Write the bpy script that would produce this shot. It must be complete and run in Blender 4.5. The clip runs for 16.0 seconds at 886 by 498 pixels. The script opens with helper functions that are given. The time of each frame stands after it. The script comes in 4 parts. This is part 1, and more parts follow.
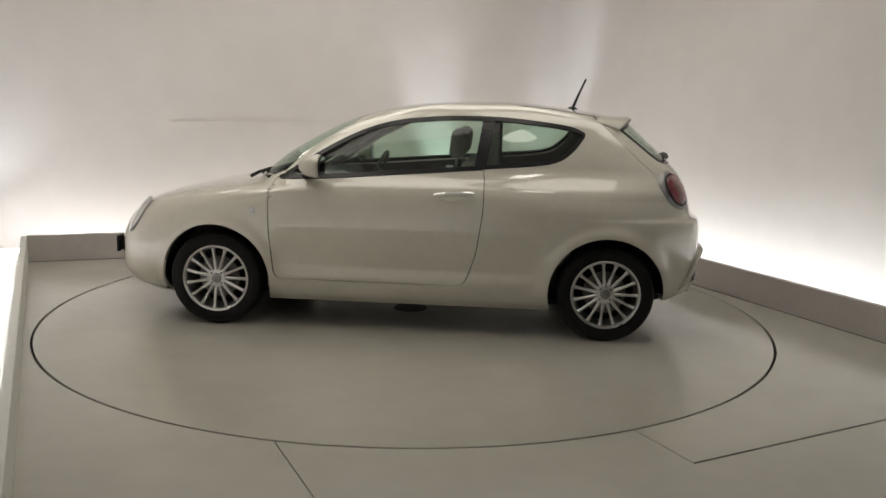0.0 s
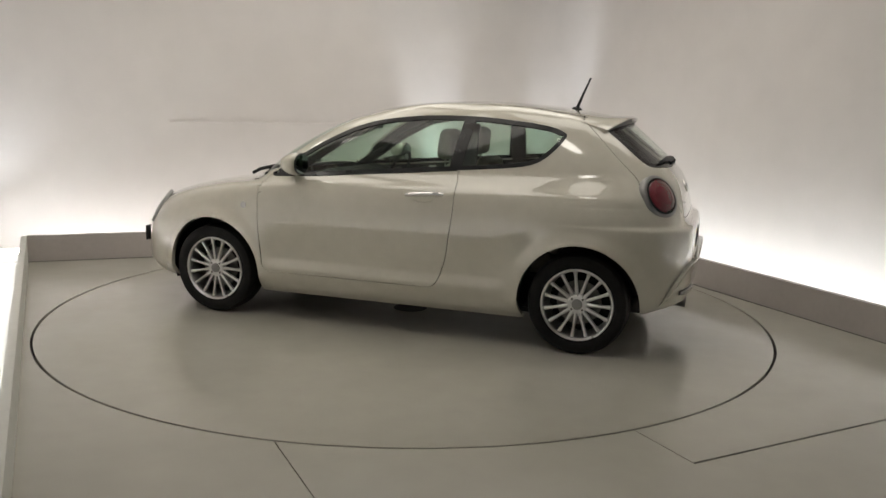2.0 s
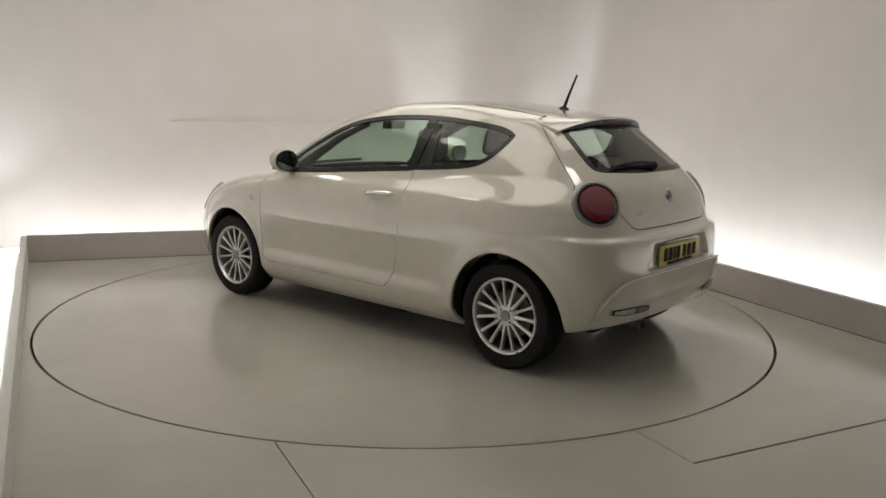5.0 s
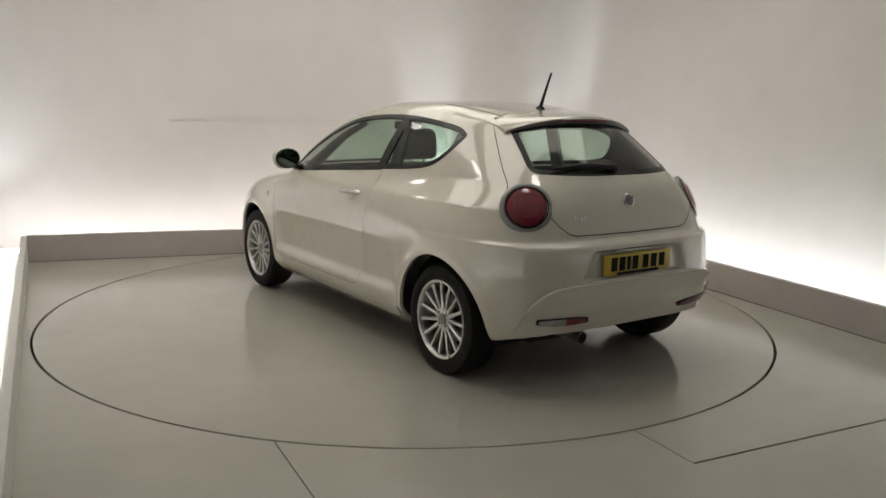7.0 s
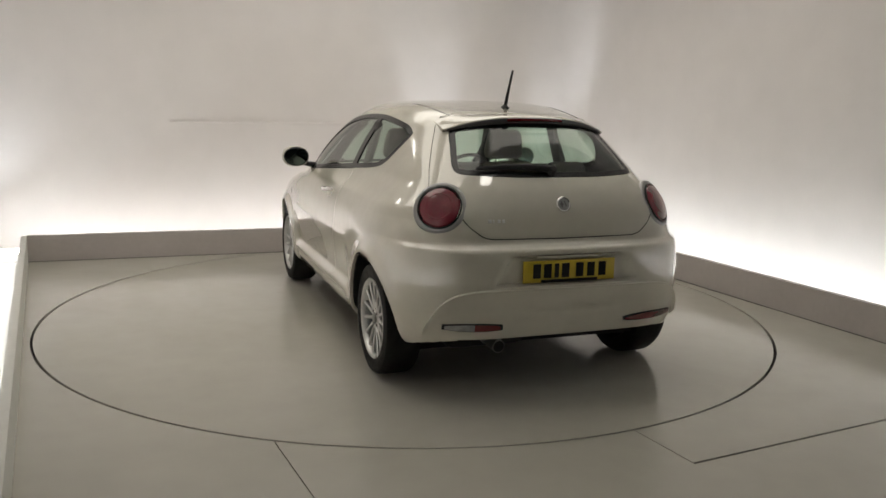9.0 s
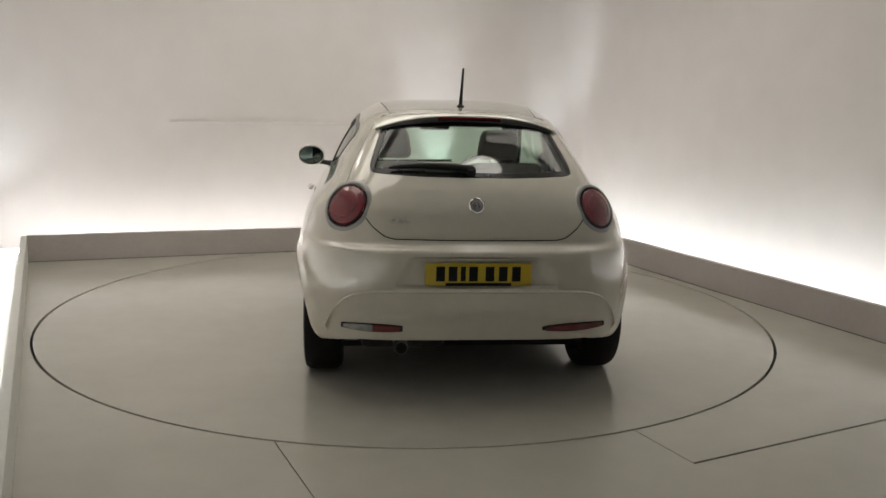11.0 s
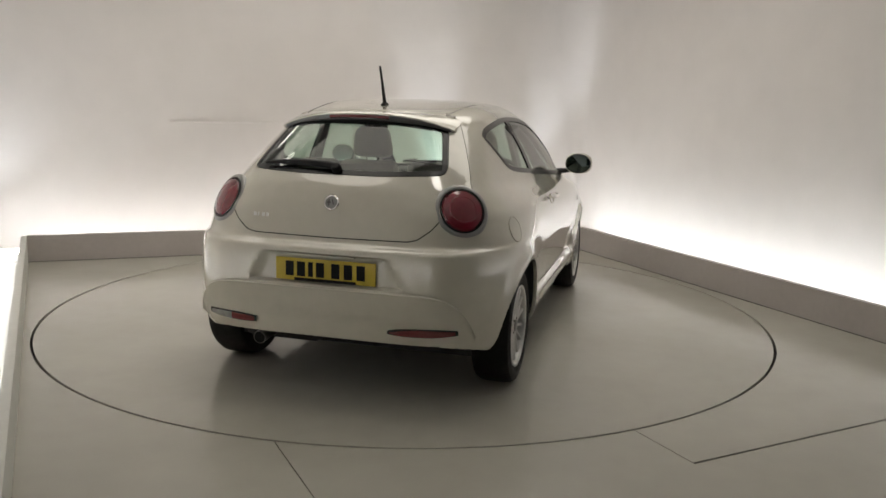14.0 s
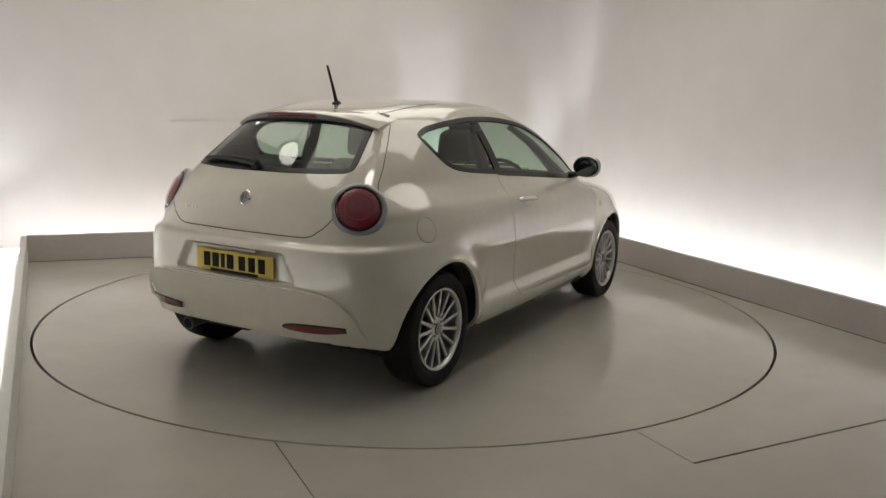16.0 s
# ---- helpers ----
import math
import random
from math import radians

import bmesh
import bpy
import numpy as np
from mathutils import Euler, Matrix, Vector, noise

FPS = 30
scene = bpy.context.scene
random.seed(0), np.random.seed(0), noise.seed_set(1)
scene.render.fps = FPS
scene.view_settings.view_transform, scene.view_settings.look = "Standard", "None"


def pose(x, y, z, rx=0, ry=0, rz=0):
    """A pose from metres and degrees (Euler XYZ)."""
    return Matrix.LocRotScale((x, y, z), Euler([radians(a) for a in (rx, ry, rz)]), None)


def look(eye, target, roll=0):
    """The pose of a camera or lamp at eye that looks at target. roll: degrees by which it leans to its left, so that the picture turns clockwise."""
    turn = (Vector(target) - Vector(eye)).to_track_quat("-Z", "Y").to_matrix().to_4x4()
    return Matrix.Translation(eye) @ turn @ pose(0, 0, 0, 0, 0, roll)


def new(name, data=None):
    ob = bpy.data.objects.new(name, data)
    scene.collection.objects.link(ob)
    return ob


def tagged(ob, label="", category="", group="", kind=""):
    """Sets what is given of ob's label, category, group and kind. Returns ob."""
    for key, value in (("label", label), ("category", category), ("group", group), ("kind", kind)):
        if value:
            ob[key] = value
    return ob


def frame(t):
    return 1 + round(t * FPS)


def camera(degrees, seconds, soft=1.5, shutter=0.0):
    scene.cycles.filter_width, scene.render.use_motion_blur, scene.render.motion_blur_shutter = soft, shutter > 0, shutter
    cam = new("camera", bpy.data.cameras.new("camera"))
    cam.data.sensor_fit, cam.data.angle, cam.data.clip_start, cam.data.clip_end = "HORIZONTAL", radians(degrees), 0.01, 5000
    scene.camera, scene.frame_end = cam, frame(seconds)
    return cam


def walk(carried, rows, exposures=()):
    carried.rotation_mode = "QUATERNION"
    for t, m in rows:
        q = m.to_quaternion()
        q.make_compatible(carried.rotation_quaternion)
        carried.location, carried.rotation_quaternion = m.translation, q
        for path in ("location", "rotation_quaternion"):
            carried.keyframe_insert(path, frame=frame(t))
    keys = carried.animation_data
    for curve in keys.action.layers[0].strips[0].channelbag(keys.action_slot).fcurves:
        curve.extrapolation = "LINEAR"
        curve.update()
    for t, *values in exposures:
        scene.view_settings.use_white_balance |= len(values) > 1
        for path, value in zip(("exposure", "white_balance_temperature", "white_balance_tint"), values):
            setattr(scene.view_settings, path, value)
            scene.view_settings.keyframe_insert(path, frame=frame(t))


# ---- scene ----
cam = camera(56.85, 16.0, soft=1.5)
EYE = (0.0, -5.778, 1.4606)
AIM = (0.22363, -0.07121, 0.44831)
walk(cam, [(0.0, look(EYE, AIM, 1.421)), (16.0, look(EYE, AIM, 1.421))], exposures=[(0.0, 0.0), (16.0, 0.0)])

# ---- light: cove tubes, ceiling panels, downlights and added uplighters; the world outside is dark ----
world = bpy.data.worlds.new("world")
scene.world = world
world.use_nodes = True
world.node_tree.nodes["Background"].inputs[0].default_value = (0.02, 0.02, 0.02, 1)
COVE_POWER = 25.0
PANEL_POWER = 1.9
# uplighters added to make the wall's bright fans: plan place, bearing, lean, watts and beam angle
ADDED_UPLIGHTS = ((1.353, 3.42, 45, 14.0, 95.0, 30), (0.475, 3.165, 150.0, 11.3, 145.0, 33), (-3.909, 1.455, 75, 16.0, 34.0, 64))


# ---- materials ----
def shader(name, colour, rough=0.5, metal=0.0, **more):
    m = bpy.data.materials.new(name)
    m.use_nodes = True
    b = m.node_tree.nodes["Principled BSDF"]
    b.inputs["Base Color"].default_value = (*colour, 1)
    b.inputs["Roughness"].default_value = rough
    b.inputs["Metallic"].default_value = metal
    for key, value in more.items():
        b.inputs[key.replace("_", " ")].default_value = value
    return m


def varied(m, dark, light, scale, detail=6.0, rough=None, bump=0.0, bump_scale=None, coords="Object", fine=0.03):
    """Mottle the colour between two tones, and if asked the roughness and the relief."""
    t = m.node_tree
    b = t.nodes["Principled BSDF"]
    co = t.nodes.new("ShaderNodeTexCoord")
    n1 = t.nodes.new("ShaderNodeTexNoise")
    n1.inputs["Scale"].default_value, n1.inputs["Detail"].default_value = scale, detail
    ramp = t.nodes.new("ShaderNodeValToRGB")
    ramp.color_ramp.elements[0].position, ramp.color_ramp.elements[1].position = 0.2, 0.8
    ramp.color_ramp.elements[0].color, ramp.color_ramp.elements[1].color = (*dark, 1), (*light, 1)
    t.links.new(co.outputs[coords], n1.inputs["Vector"])
    t.links.new(n1.outputs["Fac"], ramp.inputs["Fac"])
    # a second, finer layer of wear
    n4 = t.nodes.new("ShaderNodeTexNoise")
    n4.inputs["Scale"].default_value, n4.inputs["Detail"].default_value = scale * 9.0, 4.0
    r4 = t.nodes.new("ShaderNodeMapRange")
    r4.inputs["From Min"].default_value, r4.inputs["From Max"].default_value = 0.25, 0.75
    r4.inputs["To Min"].default_value, r4.inputs["To Max"].default_value = 1.0 - fine, 1.0 + fine
    sc = t.nodes.new("ShaderNodeVectorMath")
    sc.operation = "SCALE"
    t.links.new(co.outputs[coords], n4.inputs["Vector"])
    t.links.new(n4.outputs["Fac"], r4.inputs["Value"])
    t.links.new(ramp.outputs["Color"], sc.inputs[0])
    t.links.new(r4.outputs["Result"], sc.inputs["Scale"])
    t.links.new(sc.outputs[0], b.inputs["Base Color"])
    if rough:
        n2 = t.nodes.new("ShaderNodeTexNoise")
        n2.inputs["Scale"].default_value, n2.inputs["Detail"].default_value = scale * 2.7, 2
        r = t.nodes.new("ShaderNodeMapRange")
        r.inputs["From Min"].default_value, r.inputs["From Max"].default_value = 0.1, 0.9
        r.inputs["To Min"].default_value, r.inputs["To Max"].default_value = rough
        t.links.new(co.outputs[coords], n2.inputs["Vector"])
        t.links.new(n2.outputs["Fac"], r.inputs["Value"])
        t.links.new(r.outputs["Result"], b.inputs["Roughness"])
    if bump:
        n3 = t.nodes.new("ShaderNodeTexNoise")
        n3.inputs["Scale"].default_value, n3.inputs["Detail"].default_value = bump_scale or scale * 20, 4
        bp = t.nodes.new("ShaderNodeBump")
        bp.inputs["Strength"].default_value, bp.inputs["Distance"].default_value = bump, 0.002
        t.links.new(co.outputs[coords], n3.inputs["Vector"])
        t.links.new(n3.outputs["Fac"], bp.inputs["Height"])
        t.links.new(bp.outputs["Normal"], b.inputs["Normal"])
    return m


def glowing(name, colour, power):
    m = bpy.data.materials.new(name)
    m.use_nodes = True
    t = m.node_tree
    t.nodes.remove(t.nodes["Principled BSDF"])
    e = t.nodes.new("ShaderNodeEmission")
    e.inputs[0].default_value, e.inputs[1].default_value = (*colour, 1), power
    t.links.new(e.outputs[0], t.nodes["Material Output"].inputs[0])
    return m


FLOOR = varied(shader("floor_paint", (0.36, 0.34, 0.3), 0.2, Specular_IOR_Level=0.7), (0.385, 0.368, 0.32), (0.47, 0.454, 0.404), 0.6, detail=2.0, rough=(0.16, 0.25))
DISC = varied(shader("disc_paint", (0.36, 0.34, 0.3), 0.2, Specular_IOR_Level=0.7), (0.385, 0.368, 0.32), (0.47, 0.454, 0.404), 0.7, detail=2.0, rough=(0.13, 0.21))
WALL = varied(shader("wall_paint", (0.70, 0.67, 0.65), 0.85), (0.67, 0.64, 0.62), (0.72, 0.69, 0.67), 0.35, detail=2.0, bump=0.1, bump_scale=18)
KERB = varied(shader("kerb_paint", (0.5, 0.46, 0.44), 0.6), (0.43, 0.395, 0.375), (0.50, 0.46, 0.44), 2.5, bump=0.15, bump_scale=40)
CEILING = varied(shader("ceiling_paint", (0.6, 0.58, 0.55), 0.9), (0.70, 0.68, 0.65), (0.76, 0.74, 0.71), 0.8)
# kerb paint lightened to carry the bounced light on the left kerb
KERB_LIT = varied(shader("bounce_lit_kerb_paint", (0.62, 0.62, 0.58), 0.45), (0.60, 0.60, 0.56), (0.66, 0.66, 0.62), 2.5, bump=0.15, bump_scale=40)
DARK = varied(shader("dark_steel", (0.02, 0.02, 0.02), 0.7), (0.012, 0.012, 0.012), (0.03, 0.028, 0.026), 6)
BLIND = varied(shader("dark_wall", (0.1, 0.1, 0.1), 0.9), (0.08, 0.08, 0.078), (0.11, 0.108, 0.105), 0.8)
TUBE = glowing("cove_glow", (0.94, 0.98, 1.0), COVE_POWER * 0.90)
TUBE_BACK = glowing("cove_glow_back", (0.98, 0.97, 0.97), COVE_POWER * 0.72)
SPOT = glowing("spot_glow", (1.0, 0.95, 0.86), 6.5)
ADDED_UPLIGHT = glowing("added_uplight_glow", (0.90, 0.94, 1.0), 3.0)
PANEL = glowing("panel_glow", (1.0, 0.935, 0.83), PANEL_POWER)


# ---- building helpers ----
def finish(bm, name, material, parent=None, label="", smooth=30):
    me = bpy.data.meshes.new(name)
    bmesh.ops.recalc_face_normals(bm, faces=bm.faces)
    for f in bm.faces:
        f.smooth = smooth > 0
    if smooth > 0:
        for e in bm.edges:
            if len(e.link_faces) == 2 and e.calc_face_angle(0) > radians(smooth):
                e.smooth = False
    bm.to_mesh(me)
    bm.free()
    for m in (material if isinstance(material, (list, tuple)) else [material]):
        me.materials.append(m)
    ob = new(name, me)
    if parent:
        ob.parent = parent
    if label:
        tagged(ob, label)
    return ob


def part(name, bm, material, parent, label="", smooth=30):
    return finish(bm, name, material, parent, label, smooth)


def box(bm, x0, x1, y0, y1, z0, z1, bevel=0.0, m=None, segs=2):
    r = bmesh.ops.create_cube(bm, size=1.0)
    for v in r["verts"]:
        v.co = Vector((x0 + (v.co.x + 0.5) * (x1 - x0), y0 + (v.co.y + 0.5) * (y1 - y0), z0 + (v.co.z + 0.5) * (z1 - z0)))
    vs = r["verts"]
    if bevel:
        es = list({e for v in vs for e in v.link_edges})
        r = bmesh.ops.bevel(bm, geom=es, offset=bevel, segments=segs, profile=0.5, affect="EDGES")
        vs = list({v for f in r["faces"] for v in f.verts} | {v for v in vs if v.is_valid})
    if m is not None:
        bmesh.ops.transform(bm, matrix=m, verts=vs)
    return vs


def slab(bm, pts, z0, z1):
    """A prism over a plan outline."""
    f = bm.faces.new([bm.verts.new((x, y, z0)) for x, y in pts])
    top = bmesh.ops.extrude_face_region(bm, geom=[f])["geom"]
    bmesh.ops.translate(bm, vec=(0, 0, z1 - z0), verts=[g for g in top if isinstance(g, bmesh.types.BMVert)])


def lathe(bm, profile, n, m=None, close=False):
    """Turn a profile of (radius, height) round the z axis."""
    rings = []
    for r, h in profile:
        if r < 1e-6:
            rings.append([bm.verts.new((0, 0, h))])
        else:
            rings.append([bm.verts.new((r * math.cos(math.tau * i / n), r * math.sin(math.tau * i / n), h)) for i in range(n)])
    pairs = list(zip(rings, rings[1:])) + ([(rings[-1], rings[0])] if close else [])
    for a, b in pairs:
        for i in range(n):
            j = (i + 1) % n
            if len(a) == 1 and len(b) == 1:
                continue
            if len(a) == 1:
                bm.faces.new((a[0], b[i], b[j]))
            elif len(b) == 1:
                bm.faces.new((a[i], a[j], b[0]))
            else:
                bm.faces.new((a[i], a[j], b[j], b[i]))
    vs = [v for r in rings for v in r]
    if m is not None:
        bmesh.ops.transform(bm, matrix=m, verts=vs)
    return vs


def sweep(bm, path, radius, n=8, cyclic=False, squash=1.0):
    """A round bar along a path; radius may be a list."""
    path = [Vector(p) for p in path]
    k = len(path)
    rings = []
    for i, p in enumerate(path):
        a = path[(i - 1) % k] if cyclic or i > 0 else p
        b = path[(i + 1) % k] if cyclic or i < k - 1 else p
        d = (b - a).normalized()
        up = Vector((0, 0, 1)) if abs(d.z) < 0.9 else Vector((1, 0, 0))
        s = d.cross(up).normalized()
        t = s.cross(d)
        r = radius[i] if isinstance(radius, (list, tuple)) else radius
        rings.append([bm.verts.new(p + r * (math.cos(math.tau * j / n) * s + squash * math.sin(math.tau * j / n) * t)) for j in range(n)])
    for i in range(k if cyclic else k - 1):
        a, b = rings[i], rings[(i + 1) % k]
        for j in range(n):
            bm.faces.new((a[j], a[(j + 1) % n], b[(j + 1) % n], b[j]))
    if not cyclic:
        bm.faces.new(rings[0])
        bm.faces.new(rings[-1])


# ---- the platform: a raised floor with a round turntable let into it, and low kerbs ----
RAD = 2.463
GAP = 0.008
BACK_L, BACK_R = Vector((-3.371, 1.425)), Vector((1.55, 3.084))     # kerb line behind the turntable
RIGHT_END = Vector((3.80, -2.55))
LEFT_END = Vector((-1.065, -3.80))
ALONG = radians(24.5)
E1, E2 = Vector((math.cos(ALONG), math.sin(ALONG))), Vector((-math.sin(ALONG), math.cos(ALONG)))
KERB_H, KERB_T = 0.232, 0.045


def plan(u, v):
    return E1 * u + E2 * v


def floor_plate(u0, u1, v0, v1, low, high):
    """One floor plate between u0..u1 and v0..v1, with the turntable's round opening cut out."""
    bm = bmesh.new()
    r = RAD + GAP
    us = sorted({u0, u1, *[r * math.cos(math.pi * i / 96) for i in range(97) if u0 < r * math.cos(math.pi * i / 96) < u1]})
    for a, b in zip(us, us[1:]):
        ha, hb = (math.sqrt(max(0.0, r * r - q * q)) for q in (a, b))
        spans = []
        if low:
            spans.append(((v0, v0), (min(v1, -ha), min(v1, -hb)) if (ha > 1e-6 or hb > 1e-6) and not (v1 < -max(ha, hb)) else (v1, v1)))
        if high:
            spans.append(((max(v0, ha), max(v0, hb)), (v1, v1)))
        for (la, lb), (ta, tb) in spans:
            if ta - la < 1e-5 and tb - lb < 1e-5:
                continue
            q = [plan(a, la), plan(b, lb), plan(b, tb), plan(a, ta)]
            vs = [bm.verts.new((p.x, p.y, 0.0)) for p in q]
            bm.faces.new(vs)
    bmesh.ops.remove_doubles(bm, verts=bm.verts, dist=1e-5)
    top = bmesh.ops.extrude_face_region(bm, geom=bm.faces[:])["geom"]
    bmesh.ops.translate(bm, vec=(0, 0, -0.02), verts=[g for g in top if isinstance(g, bmesh.types.BMVert)])
    return bm


def build_platform():
    bm = bmesh.new()
    slab(bm, [(-9, -9), (9, -9), (9, 9), (-9, 9)], -0.12, -0.06)
    base = tagged(finish(bm, "floor", DARK, smooth=0), "dark steel sub-floor under the painted plates", "floor", kind="structure")
    s, w = 0.0026, 6.0
    u_a, u_b, v_c = -1.524, 0.020, -2.855
    g = 0.007
    for u0, u1, v0, v1, low in ((-2.56, u_a - s, -w, 0.0, True), (u_b + s, 2.85, v_c + g, 0.0, True), (-2.56, 2.85, 0.0, 2.9, False)):
        part("floor_plate", floor_plate(u0, u1, v0, v1, low, not low), FLOOR, base, smooth=0)
    # the front plate is an L: beside the corner plate and in front of it
    bm = floor_plate(u_a + s, u_b - s, -w, 0.0, True, False)
    q = [plan(u_b - s, -w), plan(2.85, -w), plan(2.85, v_c - g), plan(u_b - s, v_c - g)]
    slab(bm, q, -0.02, 0.0)
    part("floor_plate", bm, FLOOR, base, smooth=0)

    def kerb(a, b, name, paint=KERB):
        d = (b - a).normalized()
        n = Vector((-d.y, d.x))
        bm = bmesh.new()
        slab(bm, [a, b, b + n * KERB_T, a + n * KERB_T], -0.1, KERB_H)
        es = [e for e in bm.edges if all(v.co.z > 0 for v in e.verts)]
        bmesh.ops.bevel(bm, geom=es, offset=0.004, segments=2, affect="EDGES")
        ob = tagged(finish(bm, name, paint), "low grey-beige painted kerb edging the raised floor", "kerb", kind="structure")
        # the left kerb's paler colour stands in for light bounced onto it
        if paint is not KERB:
            return tagged(ob, "low painted kerb edging the raised floor, bounced light put into its paler colour", "kerb", kind="structure")
        bm = bmesh.new()
        slab(bm, [a - n * 0.006, b - n * 0.006, b - n * 0.0005, a - n * 0.0005], -0.02, 0.003)
        part("foot_joint", bm, DARK, ob, "dark joint along the kerb's foot", smooth=0)
        return ob

    kerb(BACK_L, BACK_R, "kerb_back")
    kerb(BACK_R, RIGHT_END + (RIGHT_END - BACK_R).normalized() * 3.0, "kerb_right")
    kerb(LEFT_END + (LEFT_END - BACK_L).normalized() * 3.2, BACK_L, "kerb_left", KERB_LIT)


build_platform()


def build_turntable():
    ob = new("turntable")
    bm = bmesh.new()
    lathe(bm, [(0, 0), (RAD * 0.5, 0), (RAD - GAP - 0.002, 0), (RAD - GAP, -0.002), (RAD - GAP, -0.03), (0, -0.03)], 256)
    part("disc", bm, DISC, ob, smooth=40)
    bm = bmesh.new()
    lathe(bm, [(0.0, 0.004), (0.06, 0.005), (0.115, 0.005), (0.12, 0.0), (0.12, -0.004)], 40)
    part("centre_cap", bm, DARK, ob, "dark round cap at the centre", smooth=40)
    return tagged(ob, "round grey-beige painted turntable flush with the floor", "turntable")


turntable = build_turntable()

# ---- the room: smooth plastered walls behind the kerbs, lit from coves ----
WALL_OFF, WALL_TOP, CORNER, TUBE_OFF = 0.70, 3.3, 0.45, 0.27


def ring_line(points, radius, n=16):
    """A plan line with rounded corners."""
    out = [points[0]]
    for a, b, c in zip(points, points[1:], points[2:]):
        d1, d2 = (a - b).normalized(), (c - b).normalized()
        half = d1.angle(d2) / 2
        cut = radius / math.tan(half)
        centre = b + (d1 + d2).normalized() * (radius / math.sin(half))
        p, q = b + d1 * cut, b + d2 * cut
        a0 = math.atan2(p.y - centre.y, p.x - centre.x)
        a1 = math.atan2(q.y - centre.y, q.x - centre.x)
        turn = (a1 - a0 + math.pi) % math.tau - math.pi
        out += [centre + radius * Vector((math.cos(a0 + turn * i / n), math.sin(a0 + turn * i / n))) for i in range(n + 1)]
    return out + [points[-1]]


def offset_line(points, off):
    """Move each straight of an open plan line to its left by off."""
    dirs = [(b - a).normalized() for a, b in zip(points, points[1:])]
    out = []
    for i, p in enumerate(points):
        if i in (0, len(points) - 1):
            d = dirs[0 if i == 0 else -1]
            out.append(p + Vector((-d.y, d.x)) * off)
        else:
            n1, n2 = (Vector((-d.y, d.x)) for d in dirs[i - 1:i + 1])
            m = (n1 + n2).normalized()
            out.append(p + m * (off / m.dot(n1)))
    return out


KERB_LINE = [LEFT_END + (LEFT_END - BACK_L).normalized() * 3.2, BACK_L, BACK_R, RIGHT_END + (RIGHT_END - BACK_R).normalized() * 3.0]


